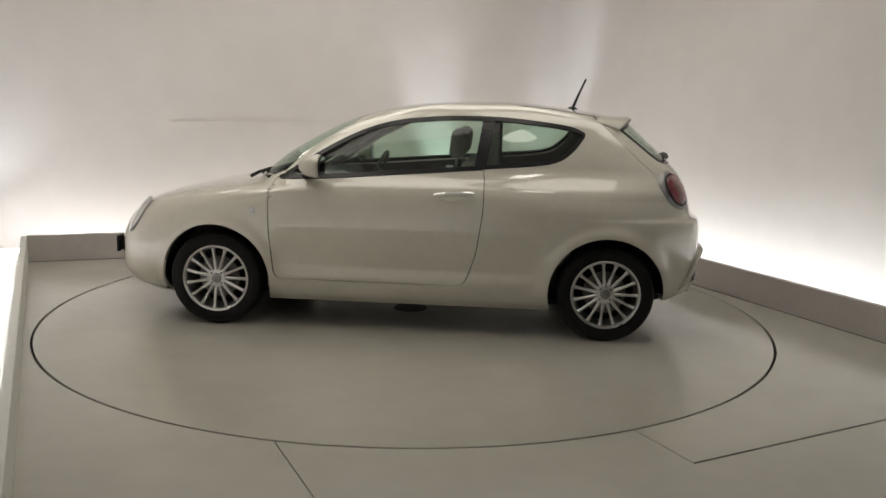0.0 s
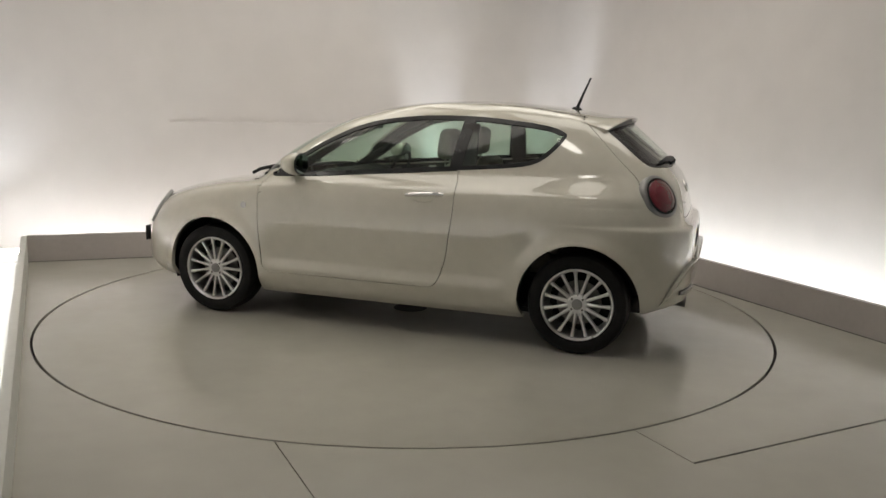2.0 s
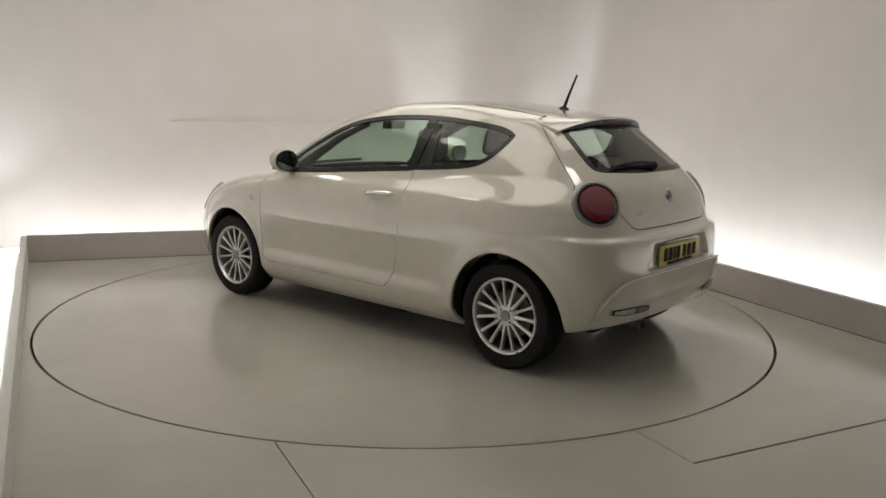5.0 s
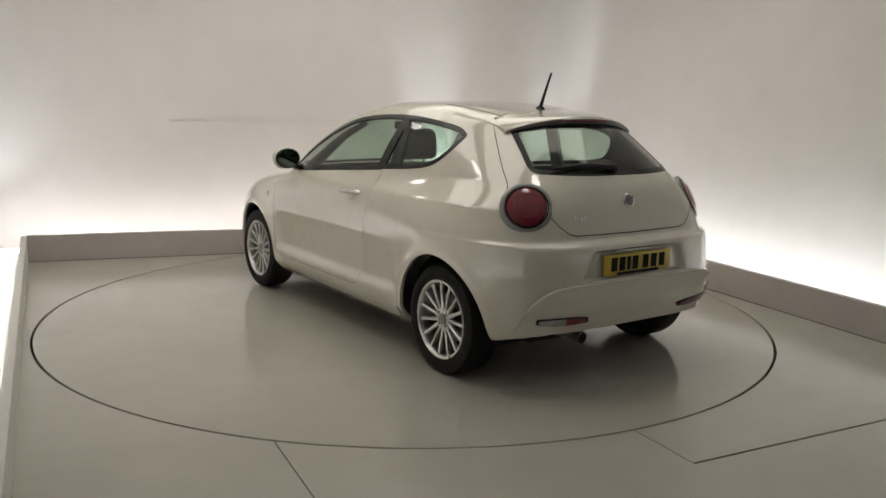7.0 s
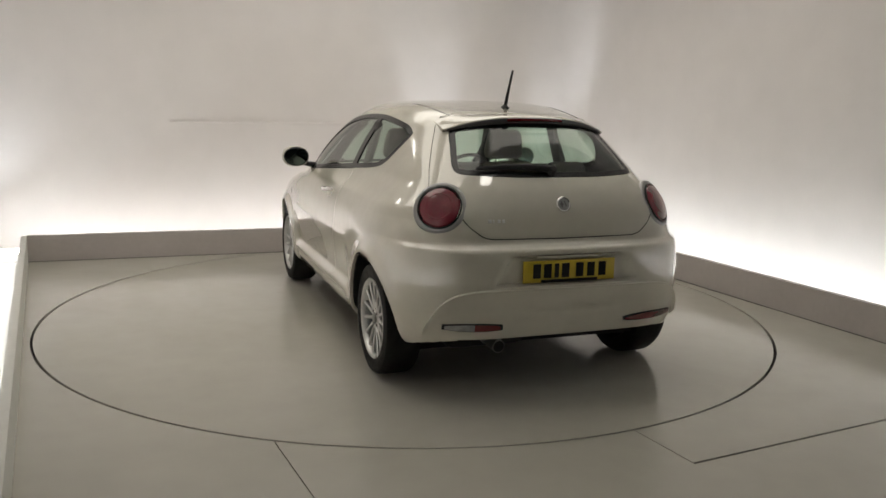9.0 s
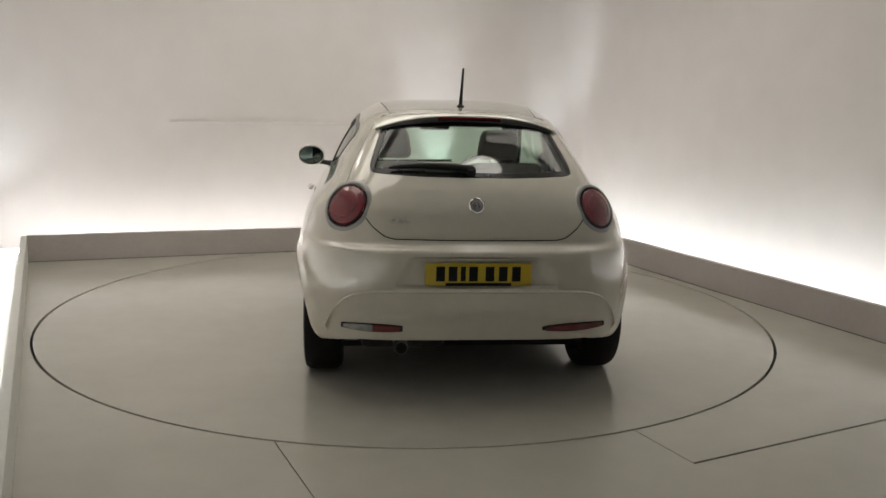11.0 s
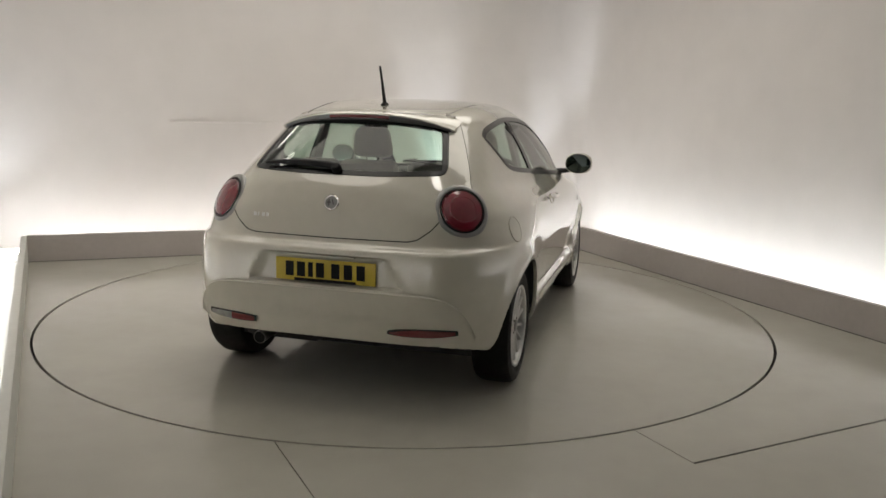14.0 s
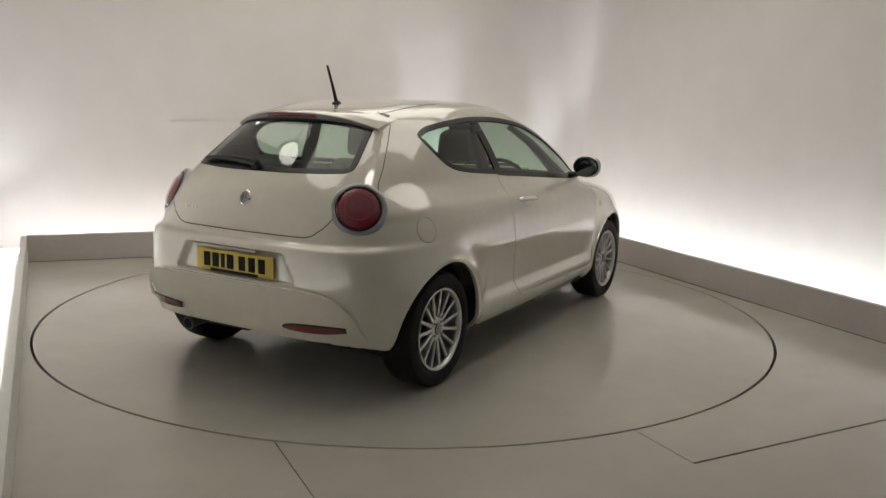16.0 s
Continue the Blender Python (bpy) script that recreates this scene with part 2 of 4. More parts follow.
def build_room():
    # the corners widen upwards, like part of a cone
    def wall_ring(bm, off, radius, z):
        return [bm.verts.new((p.x, p.y, z)) for p in ring_line(offset_line(KERB_LINE, WALL_OFF + off), radius)]

    bm = bmesh.new()
    levels = ((-0.1, 0.05), (0.5, 0.12), (WALL_TOP, CORNER))
    front = [wall_ring(bm, 0.0, r, z) for z, r in levels]
    back = [wall_ring(bm, 0.12, r + 0.12, z) for z, r in levels]
    for rings, flip in ((front, False), (back, True)):
        for lo, hi in zip(rings, rings[1:]):
            for i in range(len(lo) - 1):
                bm.faces.new((lo[i], lo[i + 1], hi[i + 1], hi[i]))
    for i in range(len(front[-1]) - 1):
        bm.faces.new((front[-1][i], front[-1][i + 1], back[-1][i + 1], back[-1][i]))
    inner = ring_line(offset_line(KERB_LINE, WALL_OFF), CORNER)
    tagged(finish(bm, "wall_north", WALL), "smooth pale plaster wall curving round the platform", "wall", kind="structure")
    a, b = inner[0], inner[-1]
    bm = bmesh.new()
    slab(bm, [(-4.5, -9.0), (7.5, -9.0), (7.5, -8.88), (-4.5, -8.88)], -0.06, WALL_TOP)
    tagged(finish(bm, "wall_south", BLIND, smooth=0), "dim plain wall closing the studio", "wall", kind="structure")
    for name, p, x in (("wall_west", a, -4.5), ("wall_east", b, 7.5)):
        bm = bmesh.new()
        d = Vector((x, -8.9)) - p
        n = Vector((-d.y, d.x)).normalized() * 0.06
        slab(bm, [p - n, Vector((x, -8.9)) - n, Vector((x, -8.9)) + n, p + n], -0.06, WALL_TOP)
        tagged(finish(bm, name, BLIND, smooth=0), "dim plain wall closing the studio", "wall", kind="structure")
    bm = bmesh.new()
    slab(bm, [(-9, -9.2), (9, -9.2), (9, 9), (-9, 9)], WALL_TOP + 0.004, WALL_TOP + 0.1)
    tagged(finish(bm, "ceiling", CEILING, smooth=0), "pale painted studio ceiling", "ceiling", kind="structure")
    # white-painted bottom of the cove
    a, b = offset_line(KERB_LINE, KERB_T), offset_line(KERB_LINE, WALL_OFF)
    bm = bmesh.new()
    va, vb = ([bm.verts.new((p.x, p.y, -0.05)) for p in q] for q in (a, b))
    for i in range(3):
        bm.faces.new((va[i], va[i + 1], vb[i + 1], vb[i]))
    tagged(finish(bm, "cove_floor", CEILING, smooth=0), "white painted bottom of the lighting cove", "floor", kind="structure")
    # a faint horizontal joint cover on the back wall
    d = (BACK_R - BACK_L).normalized()
    n = Vector((-d.y, d.x))
    p = BACK_L + n * (WALL_OFF - 0.004)
    bm = bmesh.new()
    box(bm, 1.25, 3.3, -0.008, 0.004, 1.214, 1.238, 0.003, pose(p.x, p.y, 0, 0, 0, math.degrees(math.atan2(d.y, d.x))))
    tagged(finish(bm, "trim", WALL), "slim painted joint cover on the wall", "trim", kind="structure")
    # cove tubes lie just behind the kerbs
    line = offset_line(KERB_LINE, KERB_T + TUBE_OFF)
    for k, (a, b) in enumerate(zip(line, line[1:])):
        d = (b - a).normalized()
        a, b = a + d * 0.02, b - d * 0.02
        n = int((b - a).length / 1.25)
        for i in range(n):
            p, q = a.lerp(b, i / n) + d * 0.02, a.lerp(b, (i + 1) / n) - d * 0.02
            bm = bmesh.new()
            sweep(bm, [(p.x, p.y, 0.05), (q.x, q.y, 0.05)], 0.02, 8)
            lamp = new("cove_light")
            part("tube", bm, TUBE_BACK if k == 1 else TUBE, lamp)
            bm = bmesh.new()
            mid, ang = (p + q) / 2, math.atan2(d.y, d.x)
            half = (q - p).length / 2
            box(bm, -half, half, -0.03, 0.03, -0.06, 0.026, 0.004, pose(mid.x, mid.y, 0, 0, 0, math.degrees(ang)))
            part("batten", bm, CEILING, lamp)
            tagged(lamp, "white fluorescent batten lying behind the kerb", "light", "cove lights")


build_room()


def ceiling_panel(x, y, w, d, turn):
    ob = new("ceiling_light")
    bm = bmesh.new()
    box(bm, -w / 2, w / 2, -d / 2, d / 2, -0.012, 0.0)
    part("diffuser", bm, PANEL, ob, smooth=0)
    bm = bmesh.new()
    for s in (-1, 1):
        box(bm, -w / 2 - 0.03, w / 2 + 0.03, s * (d / 2 + 0.015) - 0.015, s * (d / 2 + 0.015) + 0.015, -0.03, 0.002)
        box(bm, s * (w / 2 + 0.015) - 0.015, s * (w / 2 + 0.015) + 0.015, -d / 2, d / 2, -0.03, 0.002)
    part("frame", bm, KERB, ob, smooth=0)
    ob.matrix_basis = pose(x, y, WALL_TOP, 0, 0, turn)
    return tagged(ob, "flat warm-white ceiling light panel", "light", "ceiling lights")


for px, py in ((-1.4, 0.05), (0.8, 1.05), (-0.75, 1.5), (-0.75, -1.35), (1.45, -0.4)):
    ceiling_panel(px, py, 2.1, 1.2, 24.5)


def spot_lamp(x, y, r):
    """A round ceiling downlight."""
    ob = new("downlight")
    bm = bmesh.new()
    lathe(bm, [(0.0, -0.02), (r, -0.02)], 28)
    part("bulb", bm, SPOT, ob)
    bm = bmesh.new()
    lathe(bm, [(r * 1.03, 0.0), (r * 1.03, -0.03), (r * 1.25, -0.03), (r * 1.3, 0.0)], 28)
    part("bezel", bm, KERB, ob)
    ob.matrix_basis = pose(x, y, WALL_TOP - 0.032)
    return tagged(ob, "small round bright ceiling downlight", "light", "downlights")


for px, py, r in ((-0.6, -3.7, 0.075), (-1.1, -6.2, 0.075), (-2.1, -0.75, 0.19), (0.7, -1.8, 0.19), (-2.6, 1.2, 0.19)):
    spot_lamp(px, py, r)


def added_uplight(x, y, toward, lean, power, spread):
    """A small unseen can, added behind the kerb to throw a fan of light up the wall; it leans by so many degrees
    towards a plan bearing.
    """
    ob = new("added_uplight")
    bm = bmesh.new()
    lathe(bm, [(0.0, 0.05), (0.050, 0.05)], 24)
    part("bulb", bm, ADDED_UPLIGHT, ob)
    bm = bmesh.new()
    lathe(bm, [(0.0, -0.02), (0.055, -0.02), (0.055, 0.09), (0.051, 0.09), (0.051, 0.045)], 24)
    part("can", bm, DARK, ob)
    data = bpy.data.lights.new("added_uplight_beam", "SPOT")
    data.energy, data.color, data.shadow_soft_size = power, (0.88, 0.93, 1.0), 0.03
    data.spot_size, data.spot_blend = radians(spread), 0.9
    beam = new("added_uplight_beam", data)
    beam.parent = ob
    beam.matrix_basis = pose(0, 0, 0.10, 180)
    ob.matrix_basis = pose(x, y, -0.02, 0, 0, toward) @ pose(0, 0, 0, 0, lean, 0)
    return tagged(ob, "unseen uplighter can added behind the kerb to brighten the wall", "light", "uplighters")


for px, py, toward, lean, power, spread in ADDED_UPLIGHTS:
    added_uplight(px, py, toward, lean, power, spread)

# ---- the car: a three-door hatchback; its own x points forward, y to its left, wheel hubs at x = +-1.2555 ----
def car_paint():
    m = shader("white_car_paint", (0.6, 0.57, 0.5), 0.16, 0.0, Specular_IOR_Level=0.55, Coat_Weight=1.0, Coat_Roughness=0.03, Coat_IOR=1.8)
    return varied(m, (0.545, 0.52, 0.44), (0.575, 0.55, 0.465), 1.6, rough=(0.13, 0.2))


def tinted_glass(name, tint, rough=0.0, gloss=0.048):
    m = bpy.data.materials.new(name)
    m.use_nodes = True
    t = m.node_tree
    t.nodes.remove(t.nodes["Principled BSDF"])
    tr, gl, mix, fr = (t.nodes.new("ShaderNode" + k) for k in ("BsdfTransparent", "BsdfGlossy", "MixShader", "LayerWeight"))
    tr.inputs[0].default_value = (*tint, 1)
    gl.inputs["Color"].default_value, gl.inputs["Roughness"].default_value = (1, 1, 1, 1), rough
    fr.inputs["Blend"].default_value = 0.5
    pw, ma = (t.nodes.new("ShaderNodeMath") for _ in range(2))
    pw.operation, pw.inputs[1].default_value = "POWER", 4.0
    ma.operation, ma.inputs[1].default_value, ma.inputs[2].default_value = "MULTIPLY_ADD", 0.85, gloss
    t.links.new(fr.outputs["Facing"], pw.inputs[0])
    t.links.new(pw.outputs[0], ma.inputs[0])
    t.links.new(ma.outputs[0], mix.inputs[0])
    t.links.new(tr.outputs[0], mix.inputs[1])
    t.links.new(gl.outputs[0], mix.inputs[2])
    t.links.new(mix.outputs[0], t.nodes["Material Output"].inputs[0])
    return m


PAINT = car_paint()
GLASS = tinted_glass("green_tinted_glass", (0.67, 0.785, 0.705))
SIDE_GLASS = tinted_glass("darker_green_side_glass", (0.60, 0.71, 0.63))
GLOSS_BLACK = varied(shader("gloss_black", (0.012, 0.012, 0.013), 0.25, Specular_IOR_Level=0.3, Coat_Weight=0.15), (0.009, 0.009, 0.01), (0.016, 0.016, 0.017), 5)
RUBBER = varied(shader("tyre_rubber", (0.02, 0.02, 0.02), 0.65, Specular_IOR_Level=0.18), (0.007, 0.007, 0.007), (0.014, 0.0135, 0.013), 14, rough=(0.5, 0.75), bump=0.2, bump_scale=220)
PLASTIC = varied(shader("black_plastic", (0.018, 0.018, 0.019), 0.5, Specular_IOR_Level=0.2), (0.008, 0.008, 0.0085), (0.015, 0.015, 0.0155), 10, bump=0.2, bump_scale=300)
ALLOY = varied(shader("silver_alloy", (0.62, 0.62, 0.61), 0.3, 0.85), (0.56, 0.56, 0.55), (0.66, 0.66, 0.65), 9, rough=(0.24, 0.4))
STEEL = varied(shader("brake_steel", (0.2, 0.19, 0.18), 0.45, 1.0), (0.14, 0.135, 0.13), (0.24, 0.23, 0.22), 20)
SOOT = varied(shader("sooty_steel", (0.03, 0.03, 0.03), 0.6, 0.5), (0.015, 0.015, 0.015), (0.04, 0.038, 0.036), 20)
MIRROR = shader("mirror_glass", (0.16, 0.2, 0.19), 0.05, 1.0)
PAPER = shader("white_label", (0.7, 0.7, 0.68), 0.6)
CHROME = shader("chrome", (0.8, 0.8, 0.8), 0.12, 1.0)
SATIN = varied(shader("satin_grey_trim", (0.28, 0.28, 0.27), 0.35, 0.6), (0.24, 0.24, 0.235), (0.31, 0.31, 0.30), 8)
RED = varied(shader("red_lamp_lens", (0.30, 0.008, 0.018), 0.15, Coat_Weight=1.0), (0.13, 0.004, 0.014), (0.20, 0.006, 0.020), 16, bump=0.35, bump_scale=130)
LIP = varied(shader("dark_grey_lip", (0.09, 0.088, 0.085), 0.4), (0.075, 0.073, 0.07), (0.105, 0.102, 0.1), 9)
RED_DARK = shader("dark_red_lens", (0.12, 0.006, 0.008), 0.2, Coat_Weight=0.8)
SMOKY = varied(shader("clear_reversing_lens", (0.3, 0.3, 0.3), 0.15, 0.5, Coat_Weight=1.0), (0.22, 0.22, 0.22), (0.5, 0.5, 0.5), 22)
CLEAR = shader("clear_lamp_lens", (0.55, 0.55, 0.54), 0.15, 0.4, Coat_Weight=1.0)
YELLOW = varied(shader("yellow_plate", (0.62, 0.42, 0.02), 0.35), (0.46, 0.34, 0.022), (0.52, 0.39, 0.03), 12)
INK = shader("black_ink", (0.008, 0.008, 0.008), 0.75, Specular_IOR_Level=0.2)
FABRIC = varied(shader("front_seat_fabric", (0.05, 0.048, 0.045), 0.85), (0.24, 0.215, 0.17), (0.30, 0.272, 0.22), 30, bump=0.4, bump_scale=400)
BEIGE = varied(shader("grey_seat_fabric", (0.2, 0.18, 0.16), 0.85), (0.17, 0.155, 0.14), (0.23, 0.21, 0.185), 30, bump=0.4, bump_scale=400)
LINING = varied(shader("grey_lining", (0.10, 0.097, 0.092), 0.9), (0.05, 0.048, 0.046), (0.075, 0.072, 0.069), 8)

HUB, HUBZ, TRACK = 1.2555, 0.305, 0.853


def curve(table, z):
    """Monotone cubic through a table of (z, value)."""
    t = np.array(table, float)
    x, y = t[:, 0], t[:, 1]
    h, d = np.diff(x), np.diff(y) / np.diff(x)
    m = np.zeros_like(y)
    for i in range(1, len(x) - 1):
        if d[i - 1] * d[i] > 0:
            w1, w2 = 2 * h[i] + h[i - 1], h[i] + 2 * h[i - 1]
            m[i] = (w1 + w2) / (w1 / d[i - 1] + w2 / d[i])
    m[0], m[-1] = d[0], d[-1]
    z = np.clip(z, x[0], x[-1])
    i = np.clip(np.searchsorted(x, z) - 1, 0, len(h) - 1)
    s = (z - x[i]) / h[i]
    return (y[i] * (1 + 2 * s) * (1 - s) ** 2 + m[i] * h[i] * s * (1 - s) ** 2
            + y[i + 1] * s * s * (3 - 2 * s) + m[i + 1] * h[i] * s * s * (s - 1))


# how far the body reaches at each height: nose, tail, half width, and how square its corners are
NOSE = [(0.17, 1.96), (0.22, 2.06), (0.33, 2.11), (0.48, 2.11), (0.60, 2.07), (0.70, 1.99), (0.78, 1.86), (0.85, 1.64), (0.90, 1.38), (0.935, 1.12),
        (0.96, 1.085), (1.0, 1.04), (1.1, 0.92), (1.2, 0.765), (1.3, 0.585), (1.35, 0.475), (1.39, 0.355), (1.42, 0.20), (1.445, -0.05), (1.458, -0.3), (1.462, -0.5)]
TAIL = [(0.17, -1.70), (0.24, -1.82), (0.33, -1.865), (0.45, -1.882), (0.58, -1.89), (0.70, -1.888), (0.757, -1.882), (0.772, -1.870), (0.783, -1.838), (0.80, -1.828), (0.85, -1.818),
        (0.95, -1.795), (1.04, -1.755), (1.10, -1.705), (1.2, -1.605), (1.3, -1.495), (1.365, -1.415), (1.405, -1.30), (1.435, -1.15), (1.455, -0.92), (1.462, -0.62)]
WIDE = [(0.17, 0.755), (0.22, 0.81), (0.30, 0.853), (0.45, 0.866), (0.65, 0.876), (0.80, 0.869), (0.88, 0.854), (0.94, 0.828), (0.985, 0.785), (1.02, 0.762),
        (1.1, 0.728), (1.2, 0.682), (1.3, 0.625), (1.37, 0.578), (1.405, 0.540), (1.432, 0.480), (1.45, 0.39), (1.459, 0.24), (1.462, 0.04)]
SQUARE_TAIL = [(0.17, 4.6), (0.5, 5.2), (0.72, 4.9), (0.85, 4.7), (1.0, 4.4), (1.2, 3.5), (1.4, 2.7), (1.462, 2.2)]
SQUARE_NOSE = [(0.17, 3.2), (0.6, 3.0), (0.9, 3.2), (1.0, 3.6), (1.3, 3.2), (1.4, 2.6), (1.462, 2.2)]


def step(a, b, x):
    t = np.clip((x - a) / (b - a), 0, 1)
    return t * t * (3 - 2 * t)


def body_grid():
    z = np.concatenate([np.arange(0.17, 0.72, 0.0125), np.arange(0.72, 0.965, 0.0065), np.arange(0.97, 1.36, 0.0115),
                        1.462 - 0.1 * (1 - np.linspace(0, 1, 26)) ** 2])
    z = np.unique(z)
    fine = np.linspace(0.17, 1.462, 1400)

    def smooth_table(table, width=9):
        v = curve(table, fine)
        k = np.exp(-0.5 * (np.arange(-3 * width, 3 * width + 1) / width) ** 2)
        pad = np.concatenate([2 * v[0] - v[3 * width:0:-1], v, 2 * v[-1] - v[-2:-3 * width - 2:-1]])
        s = np.convolve(pad, k / k.sum(), "valid")
        blend = step(1.462, 1.43, fine)
        return np.interp(z, fine, s * blend + v * (1 - blend))

    xf, xr, w = smooth_table(NOSE), smooth_table(TAIL, 3), smooth_table(WIDE)
    nr, nf = curve(SQUARE_TAIL, z), curve(SQUARE_NOSE, z)
    nF, nM, nR = 56, 92, 84
    G = np.zeros((len(z), nF + nM + nR + 1, 3))
    th = np.linspace(0, 1, 500)
    th = np.pi / 2 * (th ** 3 * (th * (6 * th - 15) + 10))
    for i in range(len(z)):
        L = xf[i] - xr[i]
        cf, cr = xf[i] - min(0.27 * L, 1.45), xr[i] + min(0.40 * L, 1.30)
        fx, fy = cf + (xf[i] - cf) * np.cos(th) ** (2 / nf[i]), w[i] * np.sin(th) ** (2 / nf[i])
        rx, ry = cr - (cr - xr[i]) * np.sin(th) ** (2 / nr[i]), w[i] * np.cos(th) ** (2 / nr[i])
        parts = []
        for px, py, n in ((fx, fy, nF), (np.array([cf, cr]), np.array([w[i], w[i]]), nM), (rx, ry, nR)):
            s = np.concatenate([[0], np.cumsum(np.hypot(np.diff(px), np.diff(py)))])
            q = np.linspace(0, s[-1], n + 1)
            parts.append(np.stack([np.interp(q, s, px), np.interp(q, s, py)], 1)[:-1])
        line = np.concatenate(parts + [[[xr[i], 0.0]]])
        G[i, :, :2], G[i, :, 2] = line, z[i]
    # shape the sides and the tail
    x, y, zz = G[..., 0], G[..., 1], G[..., 2]
    flank = step(0.55, 0.8, y / np.maximum(w[:, None], 1e-3)) * step(1.0, 0.93, zz)
    d = np.zeros_like(x)
    for hx in (HUB, -HUB):
        r = np.hypot(x - hx, zz - HUBZ)
        d += 0.020 * np.exp(-((r - 0.375) / 0.045) ** 2) * step(0.16, 0.3, zz)
    d += 0.014 * np.exp(-((x + 1.20) / 0.42) ** 2 - ((zz - 0.80) / 0.13) ** 2)
    d += np.interp(zz, [0.28, 0.34, 0.365, 0.415, 0.675, 0.70], [0.0, 0.008, 0.006, -0.021, 0.002, 0.0]) * step(0.92, 0.75, x) * step(-0.84, -0.74, x)
    d += 0.020 * np.exp(-((x + 1.42) / 0.28) ** 2) * step(0.22, 0.36, zz) * step(0.86, 0.66, zz)
    d -= 0.012 * np.abs(x / 2.0) ** 2.5
    G[..., 1] += d * flank
    back = step(-1.55, -1.75, x)
    recess = step(0.405, 0.365, np.abs(y) + 0.55 * (zz - 0.6)) * step(0.58, 0.59, zz) * step(0.740, 0.722, zz)
    G[..., 0] += back * (0.030 * recess)
    # the cabin narrows towards the tail
    G[..., 1] *= 1 - 0.04 * step(-0.35, -1.2, x) * step(0.97, 1.08, zz)
    # the roof's crown, higher ahead of the aerial
    G[..., 2] += 0.025 * step(1.385, 1.45, zz) * step(-1.12, -0.55, x) * step(0.70, 0.15, x)
    under = np.interp(G[..., 0], UNDER_TAIL[:, 0], UNDER_TAIL[:, 1])
    N = normals_of(G)
    G[..., 2] = np.where(G[..., 0] < -1.42, np.maximum(G[..., 2], under), G[..., 2])
    return G, N


def normals_of(G):
    du, dv = np.gradient(G, axis=0), np.gradient(G, axis=1)
    n = np.cross(du, dv)
    n /= np.maximum(np.linalg.norm(n, axis=2, keepdims=True), 1e-9)
    c = np.array([0.0, 0.0, 0.8])
    return n * np.where(np.sum(n * (G - c), axis=2, keepdims=True) < 0, -1, 1)


def rounded(points, n=10, closed=True):
    """A smooth line through plan points."""
    p = [np.array(q, float) for q in points]
    k = len(p)
    out = []
    for i in range(k if closed else k - 1):
        a, b = p[i], p[(i + 1) % k]
        a0 = p[i - 1] if closed or i else a
        b1 = p[(i + 2) % k] if closed or i + 2 < k else b
        for j in range(n):
            t = j / n
            out.append(0.5 * (2 * a + (b - a0) * t + (2 * a0 - 5 * a + 4 * b - b1) * t * t + (3 * a - a0 - 3 * b + b1) * t ** 3))
    if not closed:
        out.append(p[-1])
    return np.array(out)


def chamfered(points, radius, n=5):
    """A polygon with rounded corners."""
    out = []
    k = len(points)
    for i in range(k):
        a, b, c = (np.array(points[(i + o) % k], float) for o in (-1, 0, 1))
        r1 = min(radius, np.linalg.norm(a - b) * 0.45)
        r2 = min(radius, np.linalg.norm(c - b) * 0.45)
        p, q = b + (a - b) / np.linalg.norm(a - b) * r1, b + (c - b) / np.linalg.norm(c - b) * r2
        out += [(1 - t) ** 2 * p + 2 * t * (1 - t) * b + t * t * q for t in np.linspace(0, 1, n)]
    return np.array(out)


def inside(poly, x, y):
    r = np.zeros(np.shape(x), bool)
    for (x0, y0), (x1, y1) in zip(poly, np.roll(poly, -1, 0)):
        c = (y0 > y) != (y1 > y)
        r ^= c & (x < (x1 - x0) * (y - y0) / (y1 - y0 + 1e-12) + x0)
    return r


def inset(poly, d):
    """Move a closed line inwards by d."""
    t = np.roll(poly, -1, 0) - np.roll(poly, 1, 0)
    t /= np.linalg.norm(t, axis=1, keepdims=True)
    n = np.stack([-t[:, 1], t[:, 0]], 1)
    area = np.sum(poly[:, 0] * np.roll(poly[:, 1], -1) - poly[:, 1] * np.roll(poly[:, 0], -1))
    return poly + n * (d if area > 0 else -d)


DAYLIGHT = rounded([(0.86, 0.966), (0.65, 0.972), (0.47, 0.982), (0.10, 1.012), (-0.44, 1.056), (-0.78, 1.085), (-0.93, 1.115), (-1.02, 1.175), (-1.095, 1.27), (-1.085, 1.305),
                    (-0.96, 1.345), (-0.61, 1.382), (-0.32, 1.388), (-0.07, 1.374), (0.18, 1.334), (0.40, 1.252), (0.62, 1.13), (0.77, 1.032)], 6)
PANE_LINE = inset(DAYLIGHT, 0.026)
DOOR_LINE = chamfered([(0.90, 0.97), (0.895, 0.62), (0.86, 0.325), (-0.365, 0.325), (-0.435, 0.52), (-0.475, 0.80), (-0.475, 1.0), (-0.46, 1.07), (-0.40, 1.20), (0.4, 1.15), (0.8, 1.0)], 0.06)
PILLAR_FRONT, PILLAR_BACK = ((-0.40, 1.05), (-0.45, 1.38)), ((-0.475, 1.05), (-0.525, 1.39))
SCREEN = chamfered([(0.0, 0.972), (0.70, 0.985), (0.63, 1.13), (0.50, 1.345), (0.0, 1.41), (-0.50, 1.345), (-0.63, 1.13), (-0.70, 0.985)], 0.05)
BACKLIGHT = chamfered([(-0.51, 1.116), (-0.2, 1.106), (0.2, 1.106), (0.51, 1.116), (0.515, 1.15), (0.445, 1.345), (0.2, 1.378), (-0.2, 1.378), (-0.445, 1.345), (-0.515, 1.15)], 0.035)
BACKPANE = inset(BACKLIGHT, 0.022)
